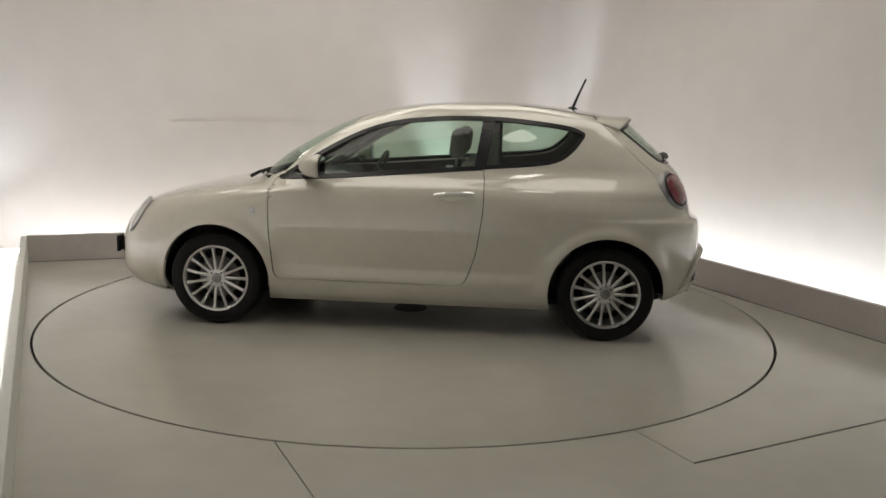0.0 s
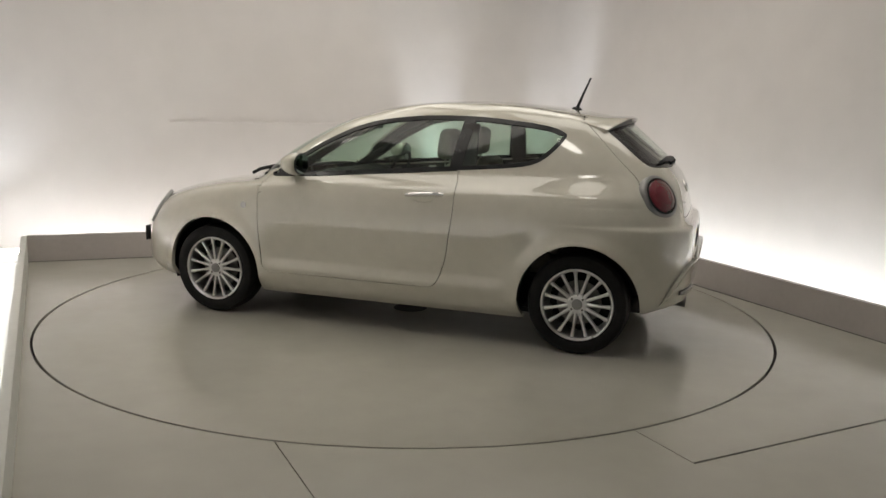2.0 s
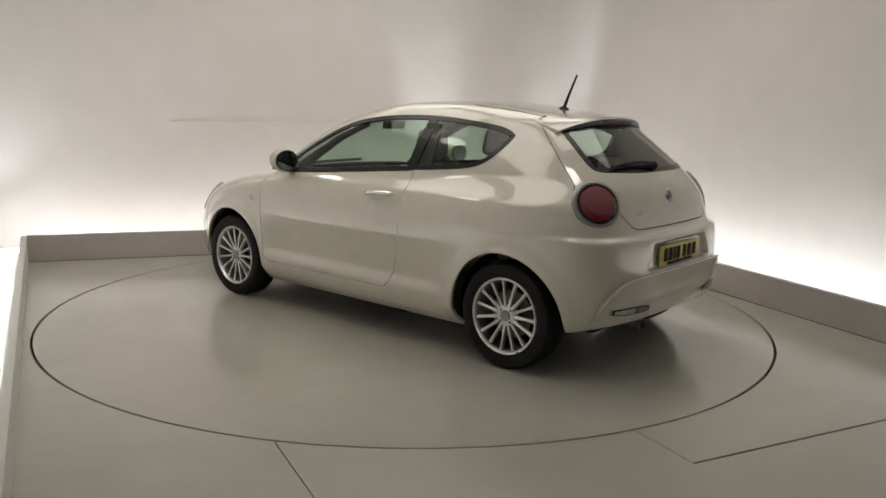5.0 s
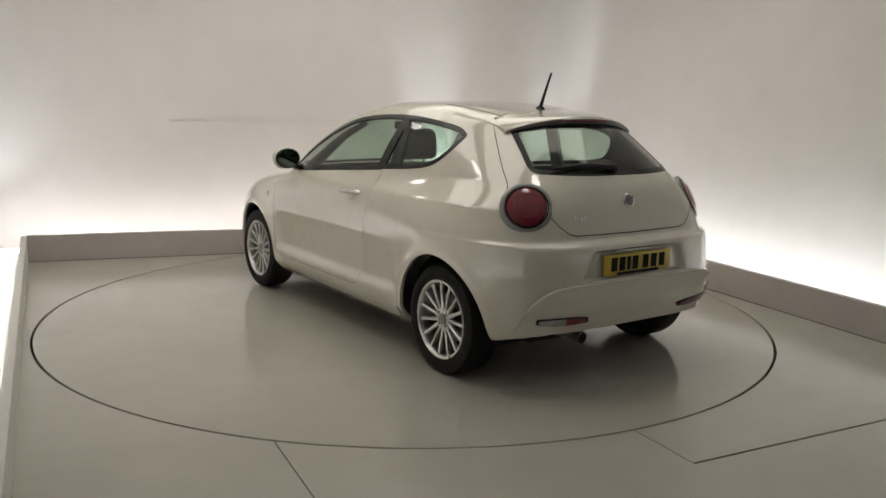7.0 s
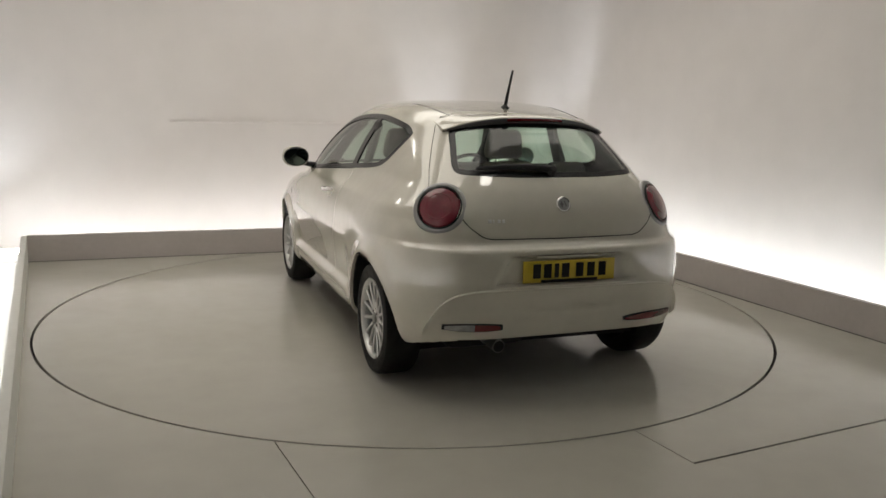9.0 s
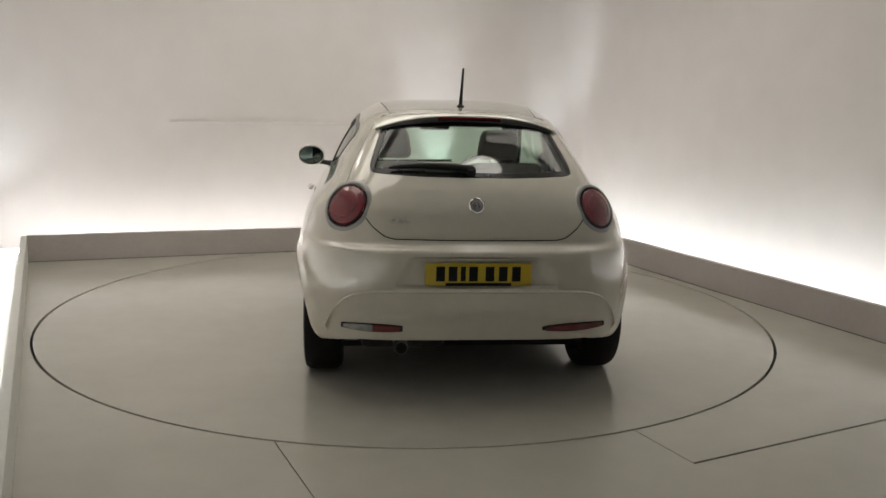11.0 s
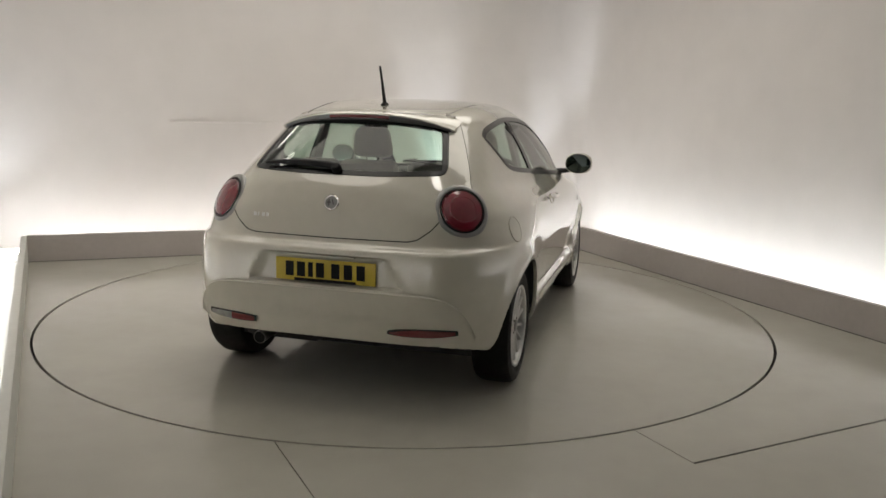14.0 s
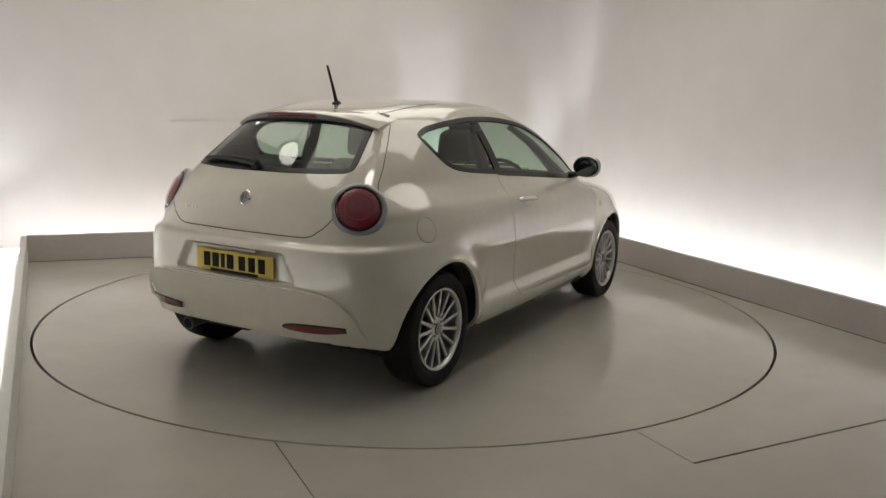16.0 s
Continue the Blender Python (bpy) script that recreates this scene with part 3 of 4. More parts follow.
HATCH_SIDE = rounded([(-1.10, 1.452), (-1.145, 1.418), (-1.28, 1.29), (-1.44, 1.14), (-1.545, 1.04), (-1.57, 0.96)], 8, False)
HATCH_LOW = np.array([(0.0, 0.808), (0.40, 0.812), (0.445, 0.822), (0.51, 0.87), (0.57, 0.95)])


UNDER_TAIL = np.array([(-1.95, 0.325), (-1.84, 0.32), (-1.70, 0.285), (-1.50, 0.235), (-1.40, 0.22)])


def at(line, z):
    return (line[0][0] + (line[1][0] - line[0][0]) * (z - line[0][1]) / (line[1][1] - line[0][1]))


def arch_line(hx):
    a = np.linspace(0, math.tau, 90)
    return np.stack([hx + 0.362 * np.cos(a), HUBZ + 0.362 * np.sin(a)], 1)


def to_line(poly, px, py, closed=True):
    """The nearest point of a line."""
    a = poly if closed else poly[:-1]
    b = np.roll(poly, -1, 0) if closed else poly[1:]
    d = b - a
    t = np.clip(((px - a[:, 0]) * d[:, 0] + (py - a[:, 1]) * d[:, 1]) / np.maximum((d ** 2).sum(1), 1e-12), 0, 1)
    q = a + d * t[:, None]
    r = np.hypot(q[:, 0] - px, q[:, 1] - py)
    k = r.argmin()
    return r[k], q[k]


def sort_faces(G, N):
    """Name the panel to which each face of the left half belongs."""
    C = (G[:-1, :-1] + G[1:, :-1] + G[:-1, 1:] + G[1:, 1:]) / 4
    M = (N[:-1, :-1] + N[1:, :-1] + N[:-1, 1:] + N[1:, 1:]) / 4
    x, y, z = C[..., 0], C[..., 1], C[..., 2]
    side = (np.abs(M[..., 1]) > 0.3) & (y > 0.3)
    kind = np.full(x.shape, "body", dtype=object)
    kind[(x < -1.50) & (z < 0.80) & (x < -1.50 - 0.55 * (z - 0.45))] = "bumper"
    kind[(x > 1.62) & (z < 0.64)] = "front_bumper"
    kind[(x > 1.02) & (z > 0.76) & (y < 0.62 - 0.10 * (x - 1.0)) & (x < 1.92)] = "bonnet"
    door = side & inside(DOOR_LINE, x, z)
    kind[door] = "door"
    day = side & inside(DAYLIGHT, x, z)
    kind[day] = "window_trim"
    pane = side & inside(PANE_LINE, x, z)
    kind[pane & (x > at(PILLAR_FRONT, z))] = "door_glass"
    kind[pane & (x < at(PILLAR_BACK, z))] = "quarter_glass"
    front = (M[..., 0] > 0.2) & (x < 1.05) & (z > 0.95)
    kind[front & inside(SCREEN, y, z)] = "windscreen"
    upper = (z > 0.99) & (x < np.interp(z, HATCH_SIDE[::-1, 1], HATCH_SIDE[::-1, 0])) & ((y > 0.37) | (x < -1.25))
    lower = (x < -1.3) & (z <= 0.99) & (z > np.interp(y, HATCH_LOW[:, 0], HATCH_LOW[:, 1])) & (y < 0.58)
    kind[upper | lower] = "tailgate"
    rear = (M[..., 0] < -0.3) & (x < -1.2)
    kind[rear & inside(BACKLIGHT, y, z)] = "rear_surround"
    kind[rear & inside(BACKPANE, y, z)] = "rear_glass"
    for hx in (HUB, -HUB):
        kind[(np.hypot(x - hx, z - HUBZ) < 0.362) & (y > 0.3)] = "open"
    lift = np.maximum.reduce([G[:-1, :-1, 2], G[1:, :-1, 2], G[:-1, 1:, 2], G[1:, 1:, 2]])
    kind[(x < -1.4) & (lift < np.interp(x, UNDER_TAIL[:, 0], UNDER_TAIL[:, 1]) + 0.004)] = "open"
    return kind


def p_low(G, i, j):
    return G[i, j, 0] < -1.42 and G[i, j, 2] < np.interp(G[i, j, 0], UNDER_TAIL[:, 0], UNDER_TAIL[:, 1]) + 0.02


def snap(G, N, kind):
    """Draw the vertices between two panels onto the line that parts them."""
    nu, nv = G.shape[:2]
    side_lines = [(DAYLIGHT, True), (PANE_LINE, True), (DOOR_LINE, True), (arch_line(HUB), True), (arch_line(-HUB), True), (np.array(PILLAR_FRONT), False), (np.array(PILLAR_BACK), False), (HATCH_SIDE, False)]
    rear_lines = [(BACKLIGHT, True), (BACKPANE, True), (HATCH_LOW, False)]
    G2 = G.copy()
    for i in range(nu):
        for j in range(nv):
            ks = {kind[a, b] for a in (i - 1, i) for b in (j - 1, j) if 0 <= a < nu - 1 and 0 <= b < nv - 1}
            if len(ks) < 2 or (p_low(G, i, j) and ks == {"bumper", "open"}):
                continue
            p, n = G[i, j], N[i, j]
            is_rear = "open" not in ks and p[0] < -1.2 and n[0] < -0.3 and (ks & {"rear_surround", "rear_glass"} or p[2] < 0.99)
            if ks & {"bumper", "front_bumper", "bonnet", "windscreen"} and not ks & {"open"} and not ("tailgate" in ks and is_rear):
                continue
            best = (0.021, None)
            for line, closed in (rear_lines if is_rear else side_lines):
                r, q = to_line(line, p[1] if is_rear else p[0], p[2], closed)
                if r < best[0]:
                    best = (r, q)
            if best[1] is None:
                continue
            if is_rear:
                dy, dz = best[1][0] - p[1], best[1][1] - p[2]
                if j == nv - 1:
                    dy = 0
                G2[i, j] = (p[0] - (n[1] * dy + n[2] * dz) / n[0], p[1] + dy, p[2] + dz)
            elif abs(n[1]) > 0.2:
                dx, dz = best[1][0] - p[0], best[1][1] - p[2]
                G2[i, j] = (p[0] + dx, p[1] - (n[0] * dx + n[2] * dz) / n[1], p[2] + dz)
    return G2


GRID, NORMAL = body_grid()
KIND = sort_faces(GRID, NORMAL)
GRID = snap(GRID, NORMAL, KIND)


def skin(kinds, sides, depth=0.02, gap=0.0, off=0.0):
    """The panels of the given kinds as a bmesh, with turned-in edges."""
    bm = bmesh.new()
    nu, nv = GRID.shape[:2]
    pts = GRID + NORMAL * off
    pick = np.isin(KIND, kinds)
    store = {}

    def vert(i, j, s):
        key = (i, j, 0 if j in (0, nv - 1) else s)
        if key not in store:
            p = pts[i, j]
            store[key] = bm.verts.new((p[0], p[1] * s if 0 < j < nv - 1 else 0.0, p[2]))
        return store[key]

    for i, j in zip(*np.nonzero(pick)):
        for s in sides:
            f = [vert(i, j, s), vert(i + 1, j, s), vert(i + 1, j + 1, s), vert(i, j + 1, s)]
            bm.faces.new(f if s > 0 else f[::-1])
    if "body" in kinds:
        for s in sides:
            ring = [vert(nu - 1, j, s) for j in range(nv)]
            if s > 0:
                lid = ring
            else:
                lid += ring[-2:0:-1]
        bm.faces.new(lid)
    bm.normal_update()
    if gap or depth:
        edge = [e for e in bm.edges if len(e.link_faces) == 1]
        rim = {}
        for e in edge:
            f = e.link_faces[0]
            mid = (e.verts[0].co + e.verts[1].co) / 2
            t = (e.verts[1].co - e.verts[0].co).normalized()
            inw = f.calc_center_median() - mid
            inw = (inw - t * inw.dot(t)).normalized()
            for v in e.verts:
                rim.setdefault(v, []).append((inw, f.normal.copy()))
        move = {}
        for v, l in rim.items():
            a = sum((q[0] for q in l), Vector()).normalized()
            b = sum((q[1] for q in l), Vector()).normalized()
            move[v] = (a, b)
        out = Vector((0, 0, 0.7))
        for v, (a, b) in move.items():
            v.co += a * gap
        if depth:
            low = {}
            for v, (a, b) in move.items():
                b = b if b.dot(v.co - out) > 0 else -b
                low[v] = bm.verts.new(v.co - b * depth)
            for e in edge:
                p, q = e.verts
                bm.faces.new((p, q, low[q], low[p]))
    return bm


def skin_point(x, z, s=1):
    """Where the flank lies at x, z, and its outward normal."""
    half = GRID[:, :, :]
    d = (half[..., 0] - x) ** 2 + (half[..., 2] - z) ** 2 + np.where(half[..., 1] < 0.25, 9, 0)
    i, j = np.unravel_index(d.argmin(), d.shape)
    p, n = GRID[i, j], NORMAL[i, j]
    y = p[1] - (n[0] * (x - p[0]) + n[2] * (z - p[2])) / n[1]
    return Vector((x, s * y, z)), Vector((n[0], s * n[1], n[2]))


def tail_point(y, z):
    """Where the tail lies at y, z, and its outward normal."""
    d = (GRID[..., 1] - abs(y)) ** 2 + (GRID[..., 2] - z) ** 2 + np.where(GRID[..., 0] > -1.2, 9, 0)
    i, j = np.unravel_index(d.argmin(), d.shape)
    p, n = GRID[i, j], NORMAL[i, j]
    x = p[0] - (n[1] * (abs(y) - p[1]) + n[2] * (z - p[2])) / n[0]
    return Vector((x, y, z)), Vector((n[0], n[1] * (1 if y >= 0 else -1), n[2]))


def facing(p, n, spin=0.0):
    """A pose at p whose z axis is n, and whose y axis is as upright as it can be."""
    n = n.normalized()
    s = Vector((0, 0, 1)).cross(n).normalized()
    u = n.cross(s)
    return Matrix(((s.x, u.x, n.x, p.x), (s.y, u.y, n.y, p.y), (s.z, u.z, n.z, p.z), (0, 0, 0, 1))) @ pose(0, 0, 0, 0, 0, spin)


car = tagged(new("car"), "white three-door hatchback parked on the turntable", "car")
part("body", skin(["body"], (1, -1), 0.02), PAINT, car, smooth=38)
part("bonnet", skin(["bonnet"], (1, -1), 0.015, 0.002), PAINT, car, smooth=38)
part("rear_bumper", skin(["bumper"], (1, -1), 0.0), PAINT, car, smooth=38)
part("front_bumper", skin(["front_bumper"], (1, -1), 0.02), PAINT, car, smooth=38)
tailgate = part("tailgate", skin(["tailgate"], (1, -1), 0.02, 0.004), PAINT, car, smooth=38)
for s in (1, -1):
    bm = bmesh.new()
    pts = []
    for x, z in HATCH_SIDE[HATCH_SIDE[:, 1] < 1.395]:
        p, n = skin_point(x, z, s)
        pts.append(p - n.normalized() * 0.003)
    sweep(bm, pts, 0.0026, 6)
    part("seal", bm, PLASTIC, tailgate, "black rubber seal in the shut line")
bm = bmesh.new()
pts = []
for y in np.linspace(-0.55, 0.55, 45):
    p, n = tail_point(y, np.interp(abs(y), HATCH_LOW[:, 0], HATCH_LOW[:, 1]))
    pts.append(p - n.normalized() * 0.003)
sweep(bm, pts, 0.0038, 6)
part("seal", bm, PLASTIC, tailgate, "black rubber seal in the shut line")
part("rear_window", skin(["rear_glass"], (1, -1), 0.0, 0.0, -0.002), GLASS, tailgate, "green-tinted rear window", smooth=60)
part("window_surround", skin(["rear_surround"], (1, -1), 0.012, 0.001), GLOSS_BLACK, tailgate, "gloss black window surround", smooth=38)
part("windscreen", skin(["windscreen"], (1, -1), 0.0, 0.0, -0.002), GLASS, car, "green-tinted windscreen", smooth=60)
doors = {}
for s in (1, -1):
    doors[s] = part("door", skin(["door"], (s,), 0.025, 0.0055), PAINT, car, smooth=38)
    part("door_window", skin(["door_glass"], (s,), 0.0, 0.0, -0.003), SIDE_GLASS, doors[s], "green-tinted door window", smooth=60)
    part("quarter_window", skin(["quarter_glass"], (s,), 0.0, 0.0, -0.003), SIDE_GLASS, car, "green-tinted quarter window", smooth=60)
    part("window_trim", skin(["window_trim"], (s,), 0.012, 0.0, 0.002), GLOSS_BLACK, car, "gloss black window trim", smooth=38)
bm = skin(["body", "tailgate", "door", "bumper", "front_bumper", "bonnet"], (1, -1), 0.0, 0.0, -0.03)
bmesh.ops.delete(bm, geom=[f for f in bm.faces if f.calc_center_median().z < 0.5 or f.calc_center_median().x > 1.0], context="FACES")
part("lining", bm, LINING, car, "dark grey interior lining", smooth=60)


# ---- running gear ----
def wheel_parts(wheel, side):
    out = pose(0, 0, 0, -90 * side)
    bm = bmesh.new()
    lathe(bm, [(0.208, -0.175), (0.222, -0.188), (0.262, -0.192), (0.288, -0.182), (0.302, -0.160), (0.305, -0.13), (0.305, -0.04), (0.302, -0.014),
               (0.290, 0.006), (0.264, 0.014), (0.240, 0.012), (0.222, 0.004), (0.216, -0.006), (0.208, -0.02)], 72, out)
    tyre = part("tyre", bm, RUBBER, wheel, "black rubber tyre")
    bm = bmesh.new()
    lathe(bm, [(0.216, 0.002), (0.219, 0.006), (0.216, 0.009), (0.207, 0.006), (0.200, -0.004), (0.198, -0.02), (0.192, -0.06), (0.190, -0.15)], 72, out)
    rim = part("rim", bm, ALLOY, wheel, "silver alloy rim")
    bm = bmesh.new()
    lathe(bm, [(0.0, -0.085), (0.135, -0.085), (0.135, -0.078), (0.07, -0.076), (0.065, -0.05), (0.0, -0.05)], 40, out)
    part("brake_disc", bm, STEEL, wheel, "grey steel brake disc")
    bm = bmesh.new()
    lathe(bm, [(0.0, -0.150), (0.20, -0.150)], 40, out)
    part("back_plate", bm, PLASTIC, wheel, "dark back plate")
    spoke = bpy.data.meshes.new("spoke")
    bm = bmesh.new()
    rows = [(0.040, 0.013, -0.018), (0.075, 0.0105, -0.013), (0.12, 0.0085, -0.010), (0.165, 0.0085, -0.008), (0.203, 0.012, -0.006)]
    rings = []
    for r, w, h in rows:
        rings.append([bm.verts.new(out @ Vector(c)) for c in ((r, -w, h - 0.022), (r, -w, h - 0.005), (r, -w * 0.45, h), (r, w * 0.45, h), (r, w, h - 0.005), (r, w, h - 0.022))])
    for a, b in zip(rings, rings[1:]):
        for k in range(6):
            bm.faces.new((a[k], a[(k + 1) % 6], b[(k + 1) % 6], b[k]))
    bmesh.ops.recalc_face_normals(bm, faces=bm.faces)
    bm.to_mesh(spoke)
    bm.free()
    spoke.materials.append(ALLOY)
    for k in range(15):
        ob = new("spoke", spoke)
        ob.parent, ob.matrix_basis = rim, pose(0, 0, 0, 0, 360 / 15 * k + 12)
    bm = bmesh.new()
    lathe(bm, [(0.062, -0.045), (0.062, -0.020), (0.054, -0.014), (0.032, -0.012)], 40, out)
    part("hub", bm, ALLOY, rim)
    bm = bmesh.new()
    lathe(bm, [(0.032, -0.016), (0.031, -0.007), (0.024, -0.004), (0.0, -0.003)], 32, out)
    part("hub_cap", bm, SATIN, rim, "grey hub cap")
    for k in range(4):
        a = math.tau * (k + 0.5) / 4
        bm = bmesh.new()
        lathe(bm, [(0.007, -0.02), (0.007, -0.010), (0.0, -0.010)], 8, out @ pose(0.045 * math.cos(a), 0.045 * math.sin(a), 0))
        part("wheel_bolt", bm, STEEL, rim)


for hx in (HUB, -HUB):
    for s in (1, -1):
        wheel = new("wheel")
        wheel.parent = car
        wheel.matrix_basis = pose(hx, s * (TRACK - 0.012), HUBZ)
        wheel_parts(wheel, s)
        # liner of the wheel arch
        bm = bmesh.new()
        n, rows = 40, []
        for k in range(n + 1):
            a = radians((-16 + 208 * k / n) if hx > 0 else (-12 + 194 * k / n))
            c, d = math.cos(a), math.sin(a)
            rows.append([bm.verts.new((hx + r * c, s * y, HUBZ + r * d)) for r, y in ((0.366, 0.785), (0.372, 0.77), (0.372, 0.52), (0.06, 0.52))])
        for a, b in zip(rows, rows[1:]):
            for k in range(3):
                bm.faces.new((a[k], a[k + 1], b[k + 1], b[k]))
        part("arch_liner", bm, PLASTIC, car, "black wheel arch liner")

bm = bmesh.new()
slab(bm, [(-1.50, -0.66), (-0.88, -0.66), (-0.86, -0.76), (0.86, -0.76), (0.88, -0.6), (1.64, -0.6), (1.88, -0.5), (1.88, 0.5), (1.64, 0.6), (0.88, 0.6), (0.86, 0.76), (-0.86, 0.76), (-0.88, 0.66), (-1.50, 0.66)], 0.185, 0.215)
part("underbody", bm, PLASTIC, car, "dark underbody", smooth=0)
bm = bmesh.new()
sweep(bm, [(-1.3, 0.37, 0.26), (-1.6, 0.37, 0.275), (-1.76, 0.365, 0.288), (-1.855, 0.362, 0.280)], [0.02, 0.02, 0.034, 0.034], 20)
pipe = part("exhaust_pipe", bm, STEEL, car, "dull steel exhaust pipe")
bm = bmesh.new()
lathe(bm, [(0.0, 0.001), (0.029, 0.001)], 20, facing(Vector((-1.856, 0.362, 0.280)), Vector((-1, 0, -0.08))))
part("bore", bm, INK, pipe, "black bore of the pipe")
bm = bmesh.new()
box(bm, -1.66, -1.28, 0.12, 0.56, 0.215, 0.33, 0.04)
part("silencer", bm, SOOT, car, "dull steel silencer")
bm = bmesh.new()
sweep(bm, [(-1.25, -0.7, 0.29), (-1.25, 0.7, 0.29)], 0.035, 10)
part("rear_axle", bm, PLASTIC, car, "black rear axle")


# ---- lamps, plate, badge and fittings ----
def tail_lamp(s):
    p, n = tail_point(s * 0.632, 0.963)
    n = Vector((n.x, n.y * 0.78, n.z * 0.6)).normalized()
    m = facing(p - n * 0.017, n)
    lamp = new("tail_lamp")
    lamp.parent = car
    bm = bmesh.new()
    lathe(bm, [(0.138, -0.075), (0.138, -0.006), (0.132, 0.004), (0.122, 0.009), (0.113, 0.008), (0.110, -0.02)], 56, m)
    part("surround", bm, SATIN, lamp, "satin grey ring round the lamp")
    bm = bmesh.new()
    lathe(bm, [(0.113, -0.01), (0.113, 0.013), (0.106, 0.015), (0.104, -0.01)], 56, m)
    part("gasket", bm, GLOSS_BLACK, lamp)
    bm = bmesh.new()
    lathe(bm, [(0.106, -0.01), (0.105, 0.008), (0.098, 0.018), (0.075, 0.027), (0.05, 0.033), (0.025, 0.036), (0.0, 0.037)], 56, m)
    part("lens", bm, RED, lamp, "round deep-red tail lamp lens")
    bm = bmesh.new()
    lathe(bm, [(0.071, 0.026), (0.069, 0.030), (0.064, 0.031), (0.061, 0.029)], 48, m)
    part("lens_ring", bm, RED, lamp)
    tagged(lamp, "round red tail lamp with grey surround")


for s in (1, -1):
    tail_lamp(s)

# lower bumper panel, standing proud of the bumper with a crisp upper ledge
bm = bmesh.new()
rows = []
for k in range(65):
    q = math.sin(math.pi / 2 * (-1 + 2 * k / 64))
    a = abs(q)
    top = 0.335 + (0.574 - 0.335) * max(0.0, 1 - a ** 11) ** 0.42
    low = 0.322 + 0.010 * (1 - a)
    col = []
    for t in (0.0, 0.08, 0.18, 0.28, 0.38, 0.46, 0.54, 0.63, 0.72, 0.82, 0.91, 0.97, 1.0, 1.0):
        z = low + (top - low) * t
        y = q * (0.722 - 0.20 * (z - 0.33))
        p, n = tail_point(y, z)
        n = Vector((n.x, n.y, 0)).normalized()
        lift = 0.006 + 0.024 * t ** 1.8 + 0.007 * math.exp(-((t - 0.46) / 0.07) ** 2) * (1 - a ** 4)
        if len(col) == 13 or a > 0.9999:
            lift = -0.004
        col.append(bm.verts.new(p + n * lift))
    rows.append(col)
for a, b in zip(rows, rows[1:]):
    for k in range(13):
        bm.faces.new((a[k], b[k], b[k + 1], a[k + 1]))
apron = part("bumper_apron", bm, PAINT, car, "white lower bumper apron", smooth=35)
bm = bmesh.new()
pts = []
for k in range(61):
    q = 0.992 * math.sin(math.pi / 2 * (-1 + 2 * k / 60))
    z = 0.335 + (0.574 - 0.335) * (1 - abs(q) ** 11) ** 0.42
    p, n = tail_point(q * (0.722 - 0.20 * (z - 0.33)), z)
    t = (z - 0.322) / 0.252
    pts.append(p + Vector((n.x, n.y, 0)).normalized() * (0.002 + 0.024 * t ** 1.8))
sweep(bm, pts, 0.007, 8)
part("apron_lip", bm, PAINT, apron, smooth=60)
# rear fog and reversing lamps low in the bumper
for s in (1, -1):
    spans = ((0.37, 0.50, RED_DARK, "dark red fog lens"), (0.50, 0.635, SMOKY, "clear reversing lens")) if s > 0 else ((0.34, 0.64, RED_DARK, "dark red fog lens"),)
    lamp = new("bumper_lamp")
    lamp.parent = car
    bezel = (spans[0][0] - 0.012, spans[-1][1] + 0.012, GLOSS_BLACK, "black lamp bezel")
    for a, b, mat, lab in (bezel, *spans):
        bm = bmesh.new()
        rows = []
        for k in range(13):
            y = a + (b - a) * k / 12
            f = max(0.0, 1 - ((y - 0.50) / (0.17 if mat is GLOSS_BLACK else 0.155)) ** 2) ** 0.6
            zc = 0.390 + 0.03 * (y - 0.5)
            h = (0.009 if mat is GLOSS_BLACK else 0.004) + 0.021 * f
            row = []
            for q in (-1, -0.6, 0, 0.6, 1):
                p, n = tail_point(s * y, zc + q * h)
                row.append(bm.verts.new(p + n * ((0.0105 if mat is GLOSS_BLACK else 0.0135) + 0.008 * (1 - q * q) ** 0.5 - (0.012 if abs(q) == 1 else 0))))
            rows.append(row)
        for p, q in zip(rows, rows[1:]):
            for k in range(4):
                bm.faces.new((p[k], p[k + 1], q[k + 1], q[k]))
        part("bezel" if mat is GLOSS_BLACK else "lens", bm, mat, lamp, lab)
    tagged(lamp, "slim lamp set low in the bumper")

plate = part("number_plate", (lambda bm: (box(bm, -0.26, 0.26, -0.0555, 0.0555, -0.004, 0.004, 0.003, pose(-1.876, -0.005, 0.653, 0, 0, 0) @ pose(0, 0, 0, 90, 0, -90)), bm)[1])(bmesh.new()), YELLOW, car, "yellow number plate with black bars")
bars = [-0.185, -0.125, -0.075, -0.025, 0.055, 0.12, 0.185]
for k, by in enumerate(bars):
    bm = bmesh.new()
    w = 0.012 if k == 2 else 0.021
    box(bm, -0.0015, 0.0015, -w, w, -0.036, 0.036, 0.0, pose(-1.8815, -by - 0.005, 0.656))
    part("bar", bm, INK, plate)
bm = bmesh.new()
box(bm, -0.0015, 0.0015, -0.16, 0.16, -0.007, 0.007, 0.0, pose(-1.8815, -0.005, 0.605))
part("bar", bm, INK, plate)
bm = bmesh.new()
box(bm, -1.888, -1.868, -0.16, 0.18, 0.722, 0.731, 0.003)
part("plate_lamp", bm, PAINT, car)

